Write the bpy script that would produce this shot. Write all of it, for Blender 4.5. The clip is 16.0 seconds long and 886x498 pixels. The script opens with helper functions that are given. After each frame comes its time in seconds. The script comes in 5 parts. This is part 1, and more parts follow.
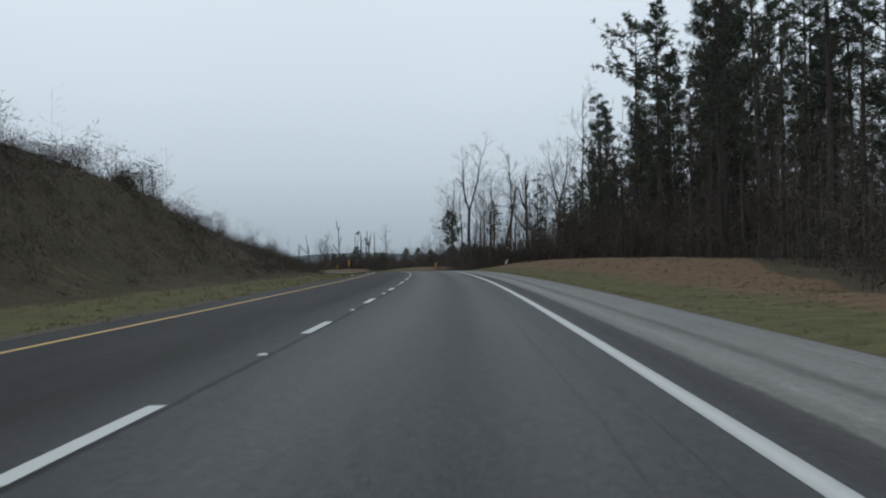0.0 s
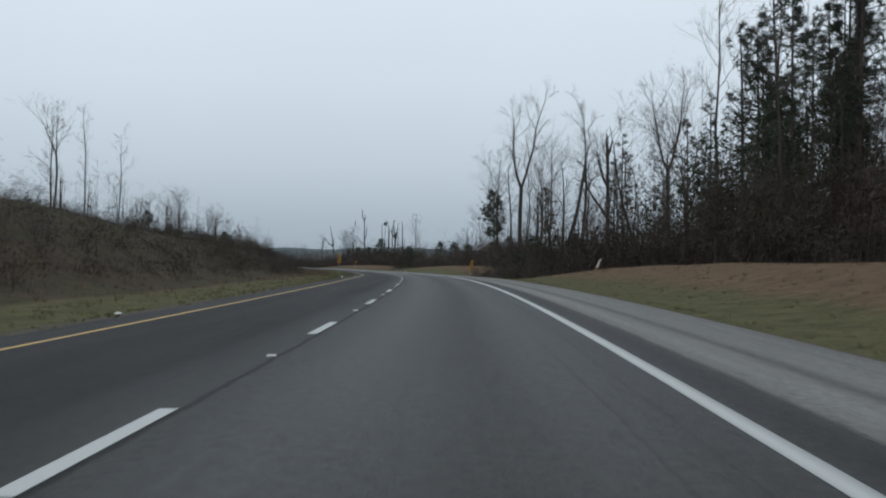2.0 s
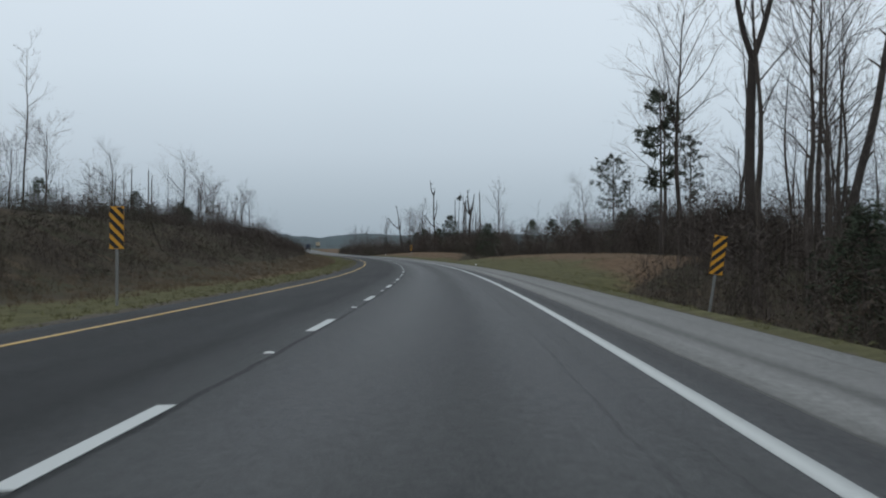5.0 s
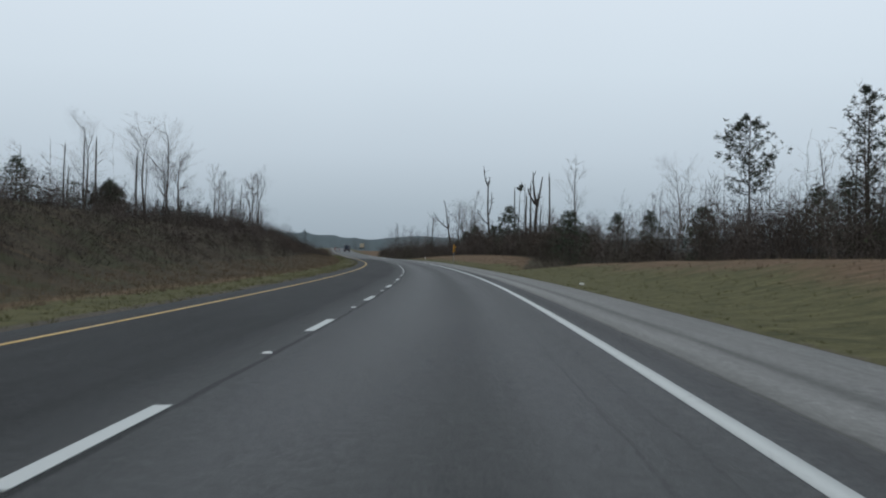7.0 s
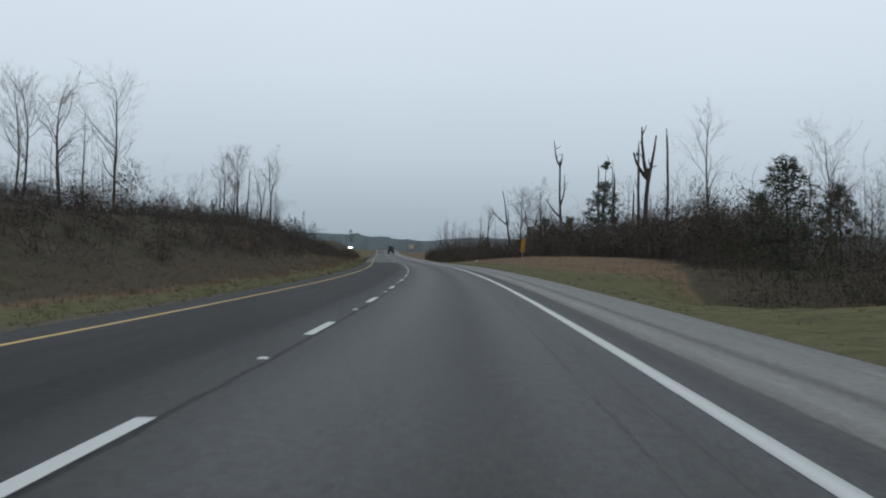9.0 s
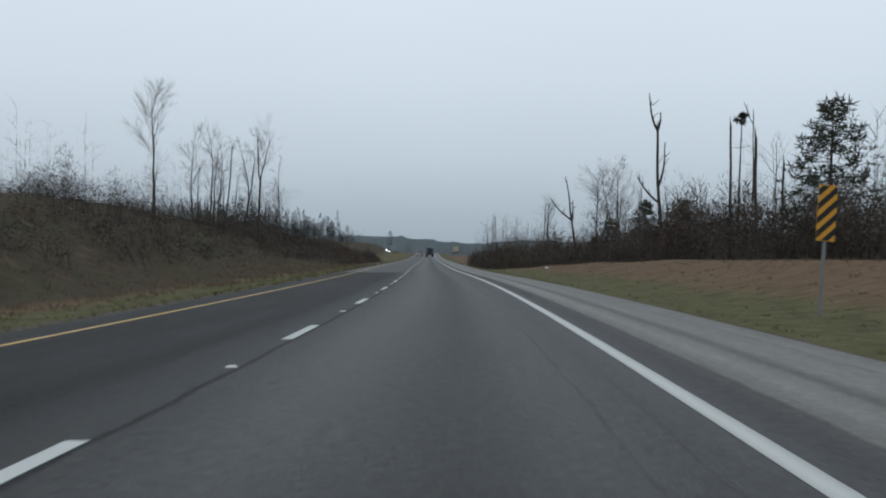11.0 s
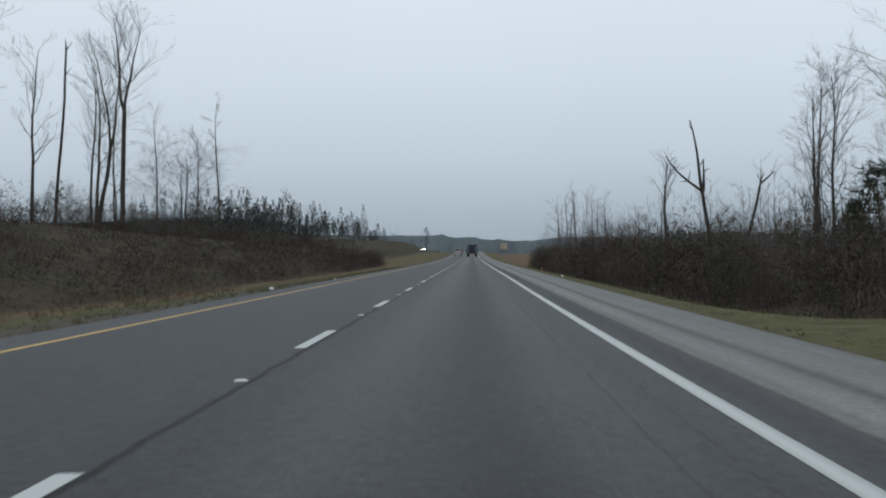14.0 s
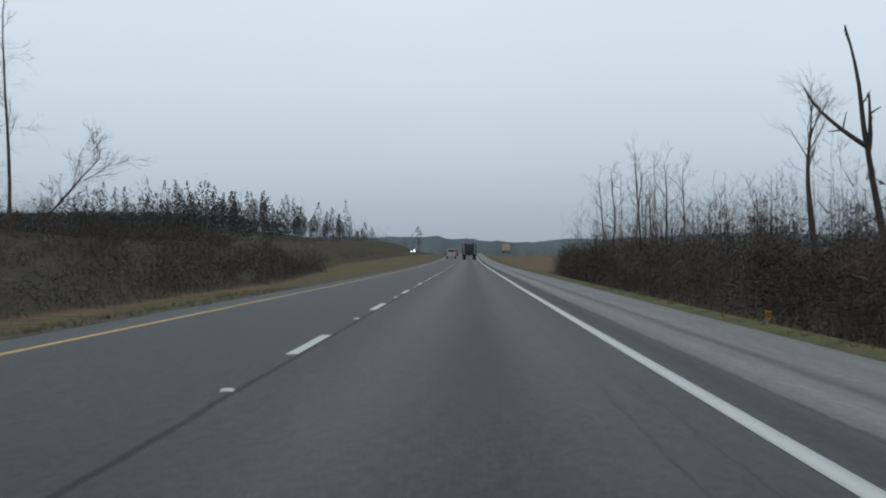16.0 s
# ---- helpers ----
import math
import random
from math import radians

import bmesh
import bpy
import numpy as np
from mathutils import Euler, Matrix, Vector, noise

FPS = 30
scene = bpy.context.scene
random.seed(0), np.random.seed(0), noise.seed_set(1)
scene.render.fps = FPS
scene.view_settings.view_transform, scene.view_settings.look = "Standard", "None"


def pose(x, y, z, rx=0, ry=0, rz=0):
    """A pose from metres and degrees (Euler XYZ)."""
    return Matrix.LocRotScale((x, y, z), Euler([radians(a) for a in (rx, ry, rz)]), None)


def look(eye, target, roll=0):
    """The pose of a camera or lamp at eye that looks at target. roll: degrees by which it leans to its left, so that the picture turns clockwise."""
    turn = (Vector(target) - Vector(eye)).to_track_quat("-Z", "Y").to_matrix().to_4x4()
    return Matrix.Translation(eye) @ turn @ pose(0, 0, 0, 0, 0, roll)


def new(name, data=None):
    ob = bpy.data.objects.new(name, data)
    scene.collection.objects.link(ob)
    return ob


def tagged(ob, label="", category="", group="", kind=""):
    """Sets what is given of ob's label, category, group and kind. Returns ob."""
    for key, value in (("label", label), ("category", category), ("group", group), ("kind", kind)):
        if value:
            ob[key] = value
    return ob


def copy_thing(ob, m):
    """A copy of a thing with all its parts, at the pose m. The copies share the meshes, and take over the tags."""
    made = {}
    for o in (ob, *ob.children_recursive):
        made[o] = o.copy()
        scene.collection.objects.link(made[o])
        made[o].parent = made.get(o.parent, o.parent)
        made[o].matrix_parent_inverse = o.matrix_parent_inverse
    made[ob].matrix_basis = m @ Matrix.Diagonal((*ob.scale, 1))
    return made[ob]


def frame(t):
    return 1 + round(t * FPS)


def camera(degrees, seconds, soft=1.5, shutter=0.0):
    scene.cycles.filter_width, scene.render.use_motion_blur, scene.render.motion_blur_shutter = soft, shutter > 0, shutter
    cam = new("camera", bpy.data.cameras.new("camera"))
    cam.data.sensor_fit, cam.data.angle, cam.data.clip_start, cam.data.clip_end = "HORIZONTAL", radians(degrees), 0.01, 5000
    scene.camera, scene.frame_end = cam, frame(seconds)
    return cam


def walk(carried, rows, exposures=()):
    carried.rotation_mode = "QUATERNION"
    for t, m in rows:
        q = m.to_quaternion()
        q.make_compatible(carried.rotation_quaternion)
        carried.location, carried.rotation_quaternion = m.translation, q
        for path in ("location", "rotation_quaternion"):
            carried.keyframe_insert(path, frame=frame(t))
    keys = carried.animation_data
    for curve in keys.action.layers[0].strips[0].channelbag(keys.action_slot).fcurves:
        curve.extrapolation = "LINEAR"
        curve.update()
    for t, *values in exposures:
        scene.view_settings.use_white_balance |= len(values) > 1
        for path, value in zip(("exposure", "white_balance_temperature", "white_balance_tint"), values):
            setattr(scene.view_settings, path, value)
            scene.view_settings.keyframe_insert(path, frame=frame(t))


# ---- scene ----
cam = camera(36.61, 16.0, soft=2.0, shutter=0.1)
# seconds, x, y, z, yaw, pitch, roll of the dashboard camera
ROWS = [
    (0.0, 0.138, -0.316, 1.000, 0.126, 1.186, -0.956),
    (0.5, 0.267, 18.097, 1.286, 0.589, 1.116, -0.388),
    (1.0, 0.273, 36.325, 1.539, 0.895, 1.103, -0.008),
    (1.5, 0.228, 54.761, 1.786, 1.303, 1.060, -0.056),
    (2.0, 0.029, 73.237, 2.006, 1.863, 1.032, 0.255),
    (2.5, -0.350, 91.703, 2.230, 2.520, 0.912, 0.664),
    (3.0, -0.917, 109.833, 2.410, 3.073, 0.807, 0.853),
    (3.5, -1.699, 128.209, 2.553, 3.627, 0.664, 0.577),
    (4.0, -2.616, 146.435, 2.661, 4.294, 0.595, 0.288),
    (4.5, -3.773, 164.699, 2.722, 4.900, 0.465, 0.306),
    (5.0, -5.095, 182.797, 2.760, 5.537, 0.433, -0.005),
    (5.5, -6.627, 200.935, 2.805, 6.109, 0.458, -0.092),
    (6.0, -8.340, 219.123, 2.857, 6.657, 0.508, 0.135),
    (6.5, -10.242, 237.351, 2.925, 7.251, 0.558, 0.466),
    (7.0, -12.324, 255.610, 3.009, 7.896, 0.575, 0.622),
    (7.5, -14.618, 273.924, 3.093, 8.416, 0.502, 0.259),
    (8.0, -17.075, 292.215, 3.185, 9.071, 0.625, 0.252),
    (8.5, -19.784, 310.492, 3.290, 9.617, 0.589, 0.119),
    (9.0, -22.693, 328.801, 3.387, 10.349, 0.641, 0.396),
    (9.5, -25.748, 347.071, 3.477, 10.857, 0.632, 0.036),
    (10.0, -28.963, 365.361, 3.580, 11.372, 0.668, -0.063),
    (10.5, -32.348, 383.641, 3.703, 11.901, 0.726, 0.042),
    (11.0, -35.903, 401.891, 3.845, 12.412, 0.774, 0.182),
    (11.5, -39.628, 420.041, 3.997, 12.893, 0.789, 0.253),
    (12.0, -43.508, 438.260, 4.147, 13.531, 0.728, 0.260),
    (12.5, -47.567, 456.183, 4.298, 14.044, 0.671, 0.019),
    (13.0, -51.775, 473.705, 4.445, 14.359, 0.603, -0.086),
    (13.5, -56.252, 492.235, 4.559, 14.435, 0.735, -0.948),
    (14.0, -60.490, 509.935, 4.698, 14.270, 0.777, -1.081),
    (14.5, -64.535, 527.223, 4.847, 14.127, 0.703, -1.279),
    (15.0, -68.799, 545.689, 5.003, 14.105, 0.750, -1.337),
    (15.5, -73.002, 563.867, 5.169, 14.123, 0.756, -1.117),
    (16.0, -77.205, 581.885, 5.330, 14.143, 0.877, -1.077),
]
walk(cam, [(t, pose(x, y, z, 90 + pitch, 0, yaw) @ pose(0, 0, 0, 0, 0, roll)) for t, x, y, z, yaw, pitch, roll in ROWS])

# ---- light: a bright overcast sky, a weak wide sun behind the cloud ----
SUN_EL, SUN_AZ = 48.0, 200.0
world = bpy.data.worlds.new("overcast_sky")
scene.world = world
world.use_nodes = True
wn, wl = world.node_tree.nodes, world.node_tree.links
wn.clear()
w_out = wn.new("ShaderNodeOutputWorld")
w_bg = wn.new("ShaderNodeBackground")
w_sky = wn.new("ShaderNodeTexSky")
w_sky.sky_type, w_sky.sun_disc = "NISHITA", False
w_sky.sun_elevation, w_sky.sun_rotation = radians(SUN_EL), radians(SUN_AZ)
w_sky.dust_density = 4.0
w_dim = wn.new("ShaderNodeMix")
w_dim.data_type, w_dim.blend_type = "RGBA", "MULTIPLY"
w_dim.inputs["Factor"].default_value = 1.0
w_dim.inputs["B"].default_value = (0.10, 0.10, 0.10, 1)
w_coord = wn.new("ShaderNodeTexCoord")
w_sep = wn.new("ShaderNodeSeparateXYZ")
w_ramp = wn.new("ShaderNodeValToRGB")
w_ramp.color_ramp.elements[0].color, w_ramp.color_ramp.elements[1].color = (0.335, 0.41, 0.48, 1), (0.66, 0.73, 0.79, 1)
for e_pos, e_col in ((0.04, (0.425, 0.51, 0.585, 1)), (0.08, (0.55, 0.64, 0.725, 1)), (0.14, (0.665, 0.76, 0.845, 1)), (0.2, (0.725, 0.815, 0.90, 1))):
    w_ramp.color_ramp.elements.new(e_pos).color = e_col
w_cloud = wn.new("ShaderNodeTexNoise")
w_cloud.inputs["Scale"].default_value, w_cloud.inputs["Detail"].default_value = 1.6, 4
w_cr = wn.new("ShaderNodeMapRange")
w_cr.inputs["From Min"].default_value, w_cr.inputs["From Max"].default_value = 0.3, 0.7
w_cr.inputs["To Min"].default_value, w_cr.inputs["To Max"].default_value = 0.95, 1.03
w_tint = wn.new("ShaderNodeMix")
w_tint.data_type, w_tint.blend_type = "RGBA", "MULTIPLY"
w_tint.inputs["Factor"].default_value = 1.0
w_mix = wn.new("ShaderNodeMix")
w_mix.data_type = "RGBA"
w_mix.inputs["Factor"].default_value = 0.92
wl.new(w_coord.outputs["Generated"], w_sep.inputs[0])
wl.new(w_sep.outputs["Z"], w_ramp.inputs[0])
wl.new(w_coord.outputs["Generated"], w_cloud.inputs["Vector"])
wl.new(w_cloud.outputs["Fac"], w_cr.inputs[0])
wl.new(w_ramp.outputs[0], w_tint.inputs["A"])
wl.new(w_cr.outputs[0], w_tint.inputs["B"])
wl.new(w_sky.outputs[0], w_dim.inputs["A"])
wl.new(w_dim.outputs["Result"], w_mix.inputs["A"])
wl.new(w_tint.outputs["Result"], w_mix.inputs["B"])
wl.new(w_mix.outputs["Result"], w_bg.inputs[0])
w_bg.inputs[1].default_value = 1.0
wl.new(w_bg.outputs[0], w_out.inputs[0])
sun = new("sun", bpy.data.lights.new("sun", "SUN"))
sun.data.energy, sun.data.angle, sun.data.color = 0.5, radians(40), (1.0, 0.97, 0.93)
sun.matrix_world = look((0, 0, 0), (-math.sin(radians(SUN_AZ)) * math.cos(radians(SUN_EL)), -math.cos(radians(SUN_AZ)) * math.cos(radians(SUN_EL)), -math.sin(radians(SUN_EL))))

# ---- materials ----
def start_material(name, rough):
    m = bpy.data.materials.new(name)
    m.use_nodes = True
    b = m.node_tree.nodes["Principled BSDF"]
    b.inputs["Roughness"].default_value = rough
    return m, m.node_tree.nodes, m.node_tree.links, b


def noise_node(n, l, vec, scale, detail=5.0, rough=0.6):
    t = n.new("ShaderNodeTexNoise")
    t.inputs["Scale"].default_value, t.inputs["Detail"].default_value, t.inputs["Roughness"].default_value = scale, detail, rough
    l.new(vec, t.inputs["Vector"])
    return t.outputs["Fac"]


def ranged(n, l, value, a, b, c=0.0, d=1.0):
    r = n.new("ShaderNodeMapRange")
    for key, v in (("From Min", a), ("From Max", b), ("To Min", c), ("To Max", d)):
        r.inputs[key].default_value = v
    l.new(value, r.inputs[0])
    return r.outputs[0]


def blend(n, l, fac, a, b, mode="MIX"):
    m = n.new("ShaderNodeMix")
    m.data_type, m.blend_type = "RGBA", mode
    for key, v in (("Factor", fac), ("A", a), ("B", b)):
        if isinstance(v, (tuple, float, int)):
            m.inputs[key].default_value = (*v, 1) if isinstance(v, tuple) else v
        else:
            l.new(v, m.inputs[key])
    return m.outputs["Result"]


def arith(n, l, op, a, b=0.0):
    m = n.new("ShaderNodeMath")
    m.operation = op
    for i, v in enumerate((a, b)):
        if isinstance(v, (float, int)):
            m.inputs[i].default_value = v
        else:
            l.new(v, m.inputs[i])
    return m.outputs[0]


def bumped(n, l, b, height, strength, dist):
    u = n.new("ShaderNodeBump")
    u.inputs["Strength"].default_value, u.inputs["Distance"].default_value = strength, dist
    l.new(height, u.inputs["Height"])
    l.new(u.outputs[0], b.inputs["Normal"])


def mottled(name, dark, light, coarse, fine, rough=0.85, bump=0.3, dist=0.01, vary=0.0, islands=0.0, metal=0.0, spec=0.3):
    """Two-scale mottling between two colours, with optional variation per object and per piece."""
    m, n, l, b = start_material(name, rough)
    b.inputs["Metallic"].default_value = metal
    b.inputs["Specular IOR Level"].default_value = spec
    co = n.new("ShaderNodeTexCoord").outputs["Object"]
    big, small = noise_node(n, l, co, coarse), noise_node(n, l, co, fine)
    f = arith(n, l, "ADD", arith(n, l, "MULTIPLY", ranged(n, l, big, 0.3, 0.7), 0.55), arith(n, l, "MULTIPLY", ranged(n, l, small, 0.3, 0.7), 0.45))
    col = blend(n, l, f, dark, light)
    if vary:
        r = n.new("ShaderNodeObjectInfo").outputs["Random"]
        col = blend(n, l, 1.0, col, ranged(n, l, r, 0, 1, 1 - vary, 1 + vary), "MULTIPLY")
    if islands:
        r = n.new("ShaderNodeNewGeometry").outputs["Random Per Island"]
        col = blend(n, l, 1.0, col, ranged(n, l, r, 0, 1, 1 - islands, 1 + islands), "MULTIPLY")
    l.new(col, b.inputs["Base Color"])
    if bump:
        bumped(n, l, b, small, bump, dist)
    return m


def paved(name, base, light, tracks, seam, rough=0.8, lanes=(), shine=0.5, dust=0.0):
    """Asphalt or worn concrete; the UV map holds metres across and along the road. tracks: (centre, width, gain) of worn bands;
    lanes: (right edge, first station, last station, gain) of a strip laid in another mix."""
    m, n, l, b = start_material(name, rough)
    uv = n.new("ShaderNodeUVMap").outputs[0]
    sep = n.new("ShaderNodeSeparateXYZ")
    l.new(uv, sep.inputs[0])
    across, along = sep.outputs[0], sep.outputs[1]
    com = n.new("ShaderNodeCombineXYZ")
    l.new(across, com.inputs[0])
    l.new(arith(n, l, "MULTIPLY", along, 0.05), com.inputs[1])
    streak = noise_node(n, l, com.outputs[0], 1.4, 6)
    grain, patch = noise_node(n, l, uv, 45.0, 3), noise_node(n, l, uv, 0.35, 4)
    speck = noise_node(n, l, uv, 9.0, 4, 0.75)
    f = arith(n, l, "ADD", arith(n, l, "MULTIPLY", ranged(n, l, streak, 0.25, 0.75), 0.45), arith(n, l, "MULTIPLY", ranged(n, l, patch, 0.3, 0.7), 0.25))
    f = arith(n, l, "ADD", f, arith(n, l, "MULTIPLY", ranged(n, l, speck, 0.3, 0.7), 0.3))
    col = blend(n, l, f, base, light)
    wob = arith(n, l, "MULTIPLY", arith(n, l, "SUBTRACT", noise_node(n, l, com.outputs[0], 0.8, 3), 0.5), 0.24)
    gloss = None
    for centre, width, gain in tracks:
        away = arith(n, l, "ABSOLUTE", arith(n, l, "SUBTRACT", arith(n, l, "ADD", across, wob), centre))
        band = n.new("ShaderNodeMapRange")
        band.interpolation_type = "SMOOTHSTEP"
        for key, v in (("From Min", 0.0), ("From Max", width), ("To Min", gain), ("To Max", 1.0)):
            band.inputs[key].default_value = v
        l.new(away, band.inputs[0])
        col = blend(n, l, 1.0, col, band.outputs[0], "MULTIPLY")
        gloss = band.outputs[0] if gloss is None else arith(n, l, "MULTIPLY", gloss, band.outputs[0])
    for centre, width, gain in seam:
        wig = arith(n, l, "MULTIPLY", arith(n, l, "SUBTRACT", noise_node(n, l, uv, 0.5, 4), 0.5), 0.12)
        away = arith(n, l, "ABSOLUTE", arith(n, l, "SUBTRACT", arith(n, l, "ADD", across, wig), centre))
        crack = ranged(n, l, away, width * 0.3, width, gain, 1.0)
        col = blend(n, l, 1.0, col, crack, "MULTIPLY")
        gloss = arith(n, l, "MULTIPLY", gloss, crack)
    for edge_at, from_s, to_s, gain in lanes:
        inside = ranged(n, l, arith(n, l, "ADD", across, arith(n, l, "MULTIPLY", wob, 0.4)), edge_at - 0.9, edge_at + 0.35, 1.0, 0.0)
        run = arith(n, l, "MULTIPLY", ranged(n, l, along, from_s - 6, from_s), ranged(n, l, along, to_s, to_s + 6, 1.0, 0.0))
        if gain < 1:
            gloss = arith(n, l, "MULTIPLY", gloss, ranged(n, l, arith(n, l, "MULTIPLY", inside, run), 0.0, 1.0, 1.0, 0.32))
        col = blend(n, l, arith(n, l, "MULTIPLY", inside, run), col, blend(n, l, 1.0, col, (gain, gain, gain * 1.01), "MULTIPLY"))
    col = blend(n, l, 1.0, col, ranged(n, l, grain, 0.25, 0.75, 0.55, 1.5), "MULTIPLY")
    col = blend(n, l, 1.0, col, ranged(n, l, speck, 0.3, 0.7, 0.76, 1.26), "MULTIPLY")
    com2 = n.new("ShaderNodeCombineXYZ")
    l.new(arith(n, l, "MULTIPLY", across, 7.0), com2.inputs[0])
    l.new(arith(n, l, "MULTIPLY", along, 0.35), com2.inputs[1])
    col = blend(n, l, 1.0, col, ranged(n, l, noise_node(n, l, com2.outputs[0], 1.0, 5, 0.7), 0.3, 0.7, 0.92, 1.08), "MULTIPLY")
    l.new(col, b.inputs["Base Color"])
    for value, low, high in ((speck, 0.68, 1.34), (grain, 0.5, 1.5), (streak, 0.8, 1.2)):
        gloss = arith(n, l, "MULTIPLY", gloss, ranged(n, l, value, 0.3, 0.7, low, high))
    l.new(arith(n, l, "MULTIPLY", gloss, shine), b.inputs["Specular IOR Level"])
    l.new(ranged(n, l, streak, 0.2, 0.8, rough - 0.12, rough + 0.1), b.inputs["Roughness"])
    b.inputs["Sheen Roughness"].default_value = 0.18
    l.new(arith(n, l, "MULTIPLY", gloss, dust), b.inputs["Sheen Weight"])
    bumped(n, l, b, grain, 0.6, 0.008)
    return m


def worn_paint(name, colour, under, wear):
    m, n, l, b = start_material(name, 0.6)
    co = n.new("ShaderNodeTexCoord").outputs["Object"]
    f = arith(n, l, "ADD", arith(n, l, "MULTIPLY", noise_node(n, l, co, 28, 5, 0.7), 0.6), arith(n, l, "MULTIPLY", noise_node(n, l, co, 2.2, 4), 0.4))
    col = blend(n, l, ranged(n, l, f, wear - 0.05, wear + 0.06), under, colour)
    l.new(col, b.inputs["Base Color"])
    bumped(n, l, b, f, 0.2, 0.003)
    return m


def cover_material():
    """Verges, dry grass and leaf litter, mixed by the two masks that the ground sheet carries."""
    m, n, l, b = start_material("verge_soil_and_litter", 0.95)
    b.inputs["Specular IOR Level"].default_value = 0.1
    att = n.new("ShaderNodeAttribute")
    att.attribute_name = "cover"
    sep = n.new("ShaderNodeSeparateColor")
    l.new(att.outputs["Color"], sep.inputs[0])
    co = n.new("ShaderNodeTexCoord").outputs["Object"]
    big, mid, small = noise_node(n, l, co, 0.16, 5), noise_node(n, l, co, 1.3, 5, 0.7), noise_node(n, l, co, 14, 4, 0.7)
    green = blend(n, l, ranged(n, l, mid, 0.35, 0.65), (0.056, 0.056, 0.026), (0.112, 0.104, 0.050))
    dry = blend(n, l, ranged(n, l, mid, 0.3, 0.7), (0.082, 0.053, 0.033), (0.155, 0.106, 0.066))
    litter = blend(n, l, ranged(n, l, mid, 0.3, 0.7), (0.030, 0.026, 0.017), (0.072, 0.056, 0.038))
    litter = blend(n, l, ranged(n, l, noise_node(n, l, co, 0.23, 4), 0.48, 0.62), litter, (0.044, 0.044, 0.024))
    litter = blend(n, l, ranged(n, l, noise_node(n, l, co, 0.6, 4), 0.56, 0.68, 0.0, 0.7), litter, (0.095, 0.068, 0.042))
    k = arith(n, l, "ADD", sep.outputs[0], arith(n, l, "MULTIPLY", arith(n, l, "SUBTRACT", big, 0.5), 1.3))
    k = arith(n, l, "ADD", k, arith(n, l, "MULTIPLY", arith(n, l, "SUBTRACT", mid, 0.5), 0.7))
    col = blend(n, l, ranged(n, l, k, 0.3, 0.7), green, dry)
    k2 = arith(n, l, "ADD", sep.outputs[1], arith(n, l, "MULTIPLY", arith(n, l, "SUBTRACT", mid, 0.5), 0.5))
    col = blend(n, l, ranged(n, l, k2, 0.35, 0.65), col, litter)
    dirt = blend(n, l, ranged(n, l, small, 0.3, 0.7), (0.045, 0.040, 0.034), (0.12, 0.105, 0.085))
    k3 = arith(n, l, "ADD", sep.outputs[2], arith(n, l, "MULTIPLY", arith(n, l, "SUBTRACT", mid, 0.5), 0.9))
    col = blend(n, l, ranged(n, l, k3, 0.4, 0.6), col, dirt)
    col = blend(n, l, 1.0, col, ranged(n, l, small, 0.25, 0.75, 0.6, 1.4), "MULTIPLY")
    l.new(col, b.inputs["Base Color"])
    bumped(n, l, b, small, 0.35, 0.04)
    return m


def brush_material(name, dark, light, olive, rust):
    """Winter brush: grey-brown, mottled clump by clump, with olive and rusty patches."""
    m, n, l, b = start_material(name, 0.95)
    b.inputs["Specular IOR Level"].default_value = 0.0
    co = n.new("ShaderNodeTexCoord").outputs["Object"]
    clump = noise_node(n, l, co, 0.35, 3)
    patch = noise_node(n, l, co, 0.07, 3)
    stretch = noise_node(n, l, co, 0.11, 4)
    col = blend(n, l, ranged(n, l, clump, 0.3, 0.7), dark, light)
    col = blend(n, l, ranged(n, l, patch, 0.52, 0.66, 0.0, 0.7), col, olive)
    col = blend(n, l, ranged(n, l, stretch, 0.60, 0.72, 0.0, 0.6), col, rust)
    each = n.new("ShaderNodeNewGeometry").outputs["Random Per Island"]
    col = blend(n, l, 1.0, col, ranged(n, l, each, 0, 1, 0.65, 1.35), "MULTIPLY")
    l.new(col, b.inputs["Base Color"])
    return m


COVER = cover_material()
ASPHALT = paved("worn_dark_asphalt", (0.0115, 0.0122, 0.0125), (0.0225, 0.0238, 0.0242), ((-0.95, 0.8, 1.38), (0.75, 0.7, 1.26), (0.1, 0.5, 0.82), (2.0, 0.42, 0.62)), ((-1.92, 0.05, 0.45), (0.93, 0.022, 0.78), (1.25, 0.016, 0.8)), 0.62, ((-1.9, -200.0, 486.0, 0.29), (9.0, 486.0, 2000.0, 1.0)), shine=0.22, dust=0.15)
SHOULDER = paved("pale_worn_shoulder_asphalt", (0.112, 0.113, 0.110), (0.180, 0.182, 0.176), ((2.55, 0.2, 1.12), (2.92, 0.19, 0.62), (3.5, 0.3, 0.94)), ((2.22, 0.06, 0.6), (3.6, 0.03, 0.85)), 0.85)
WHITE = worn_paint("worn_white_road_paint", (0.46, 0.485, 0.48), (0.16, 0.16, 0.16), 0.36)
YELLOW = worn_paint("worn_yellow_road_paint", (0.50, 0.32, 0.09), (0.11, 0.10, 0.08), 0.41)
BARK = mottled("grey_brown_bark", (0.032, 0.028, 0.025), (0.082, 0.071, 0.063), 1.2, 14, 0.95, 0.6, 0.03, 0.25, spec=0.1)
BARK_DARK = mottled("wet_dark_bark", (0.027, 0.024, 0.022), (0.066, 0.058, 0.053), 1.2, 14, 0.9, 0.6, 0.03, 0.25, spec=0.15)
BARK_PALE = mottled("bare_weathered_wood", (0.07, 0.062, 0.055), (0.17, 0.155, 0.14), 1.0, 11, 0.95, 0.6, 0.03, 0.2, spec=0.1)
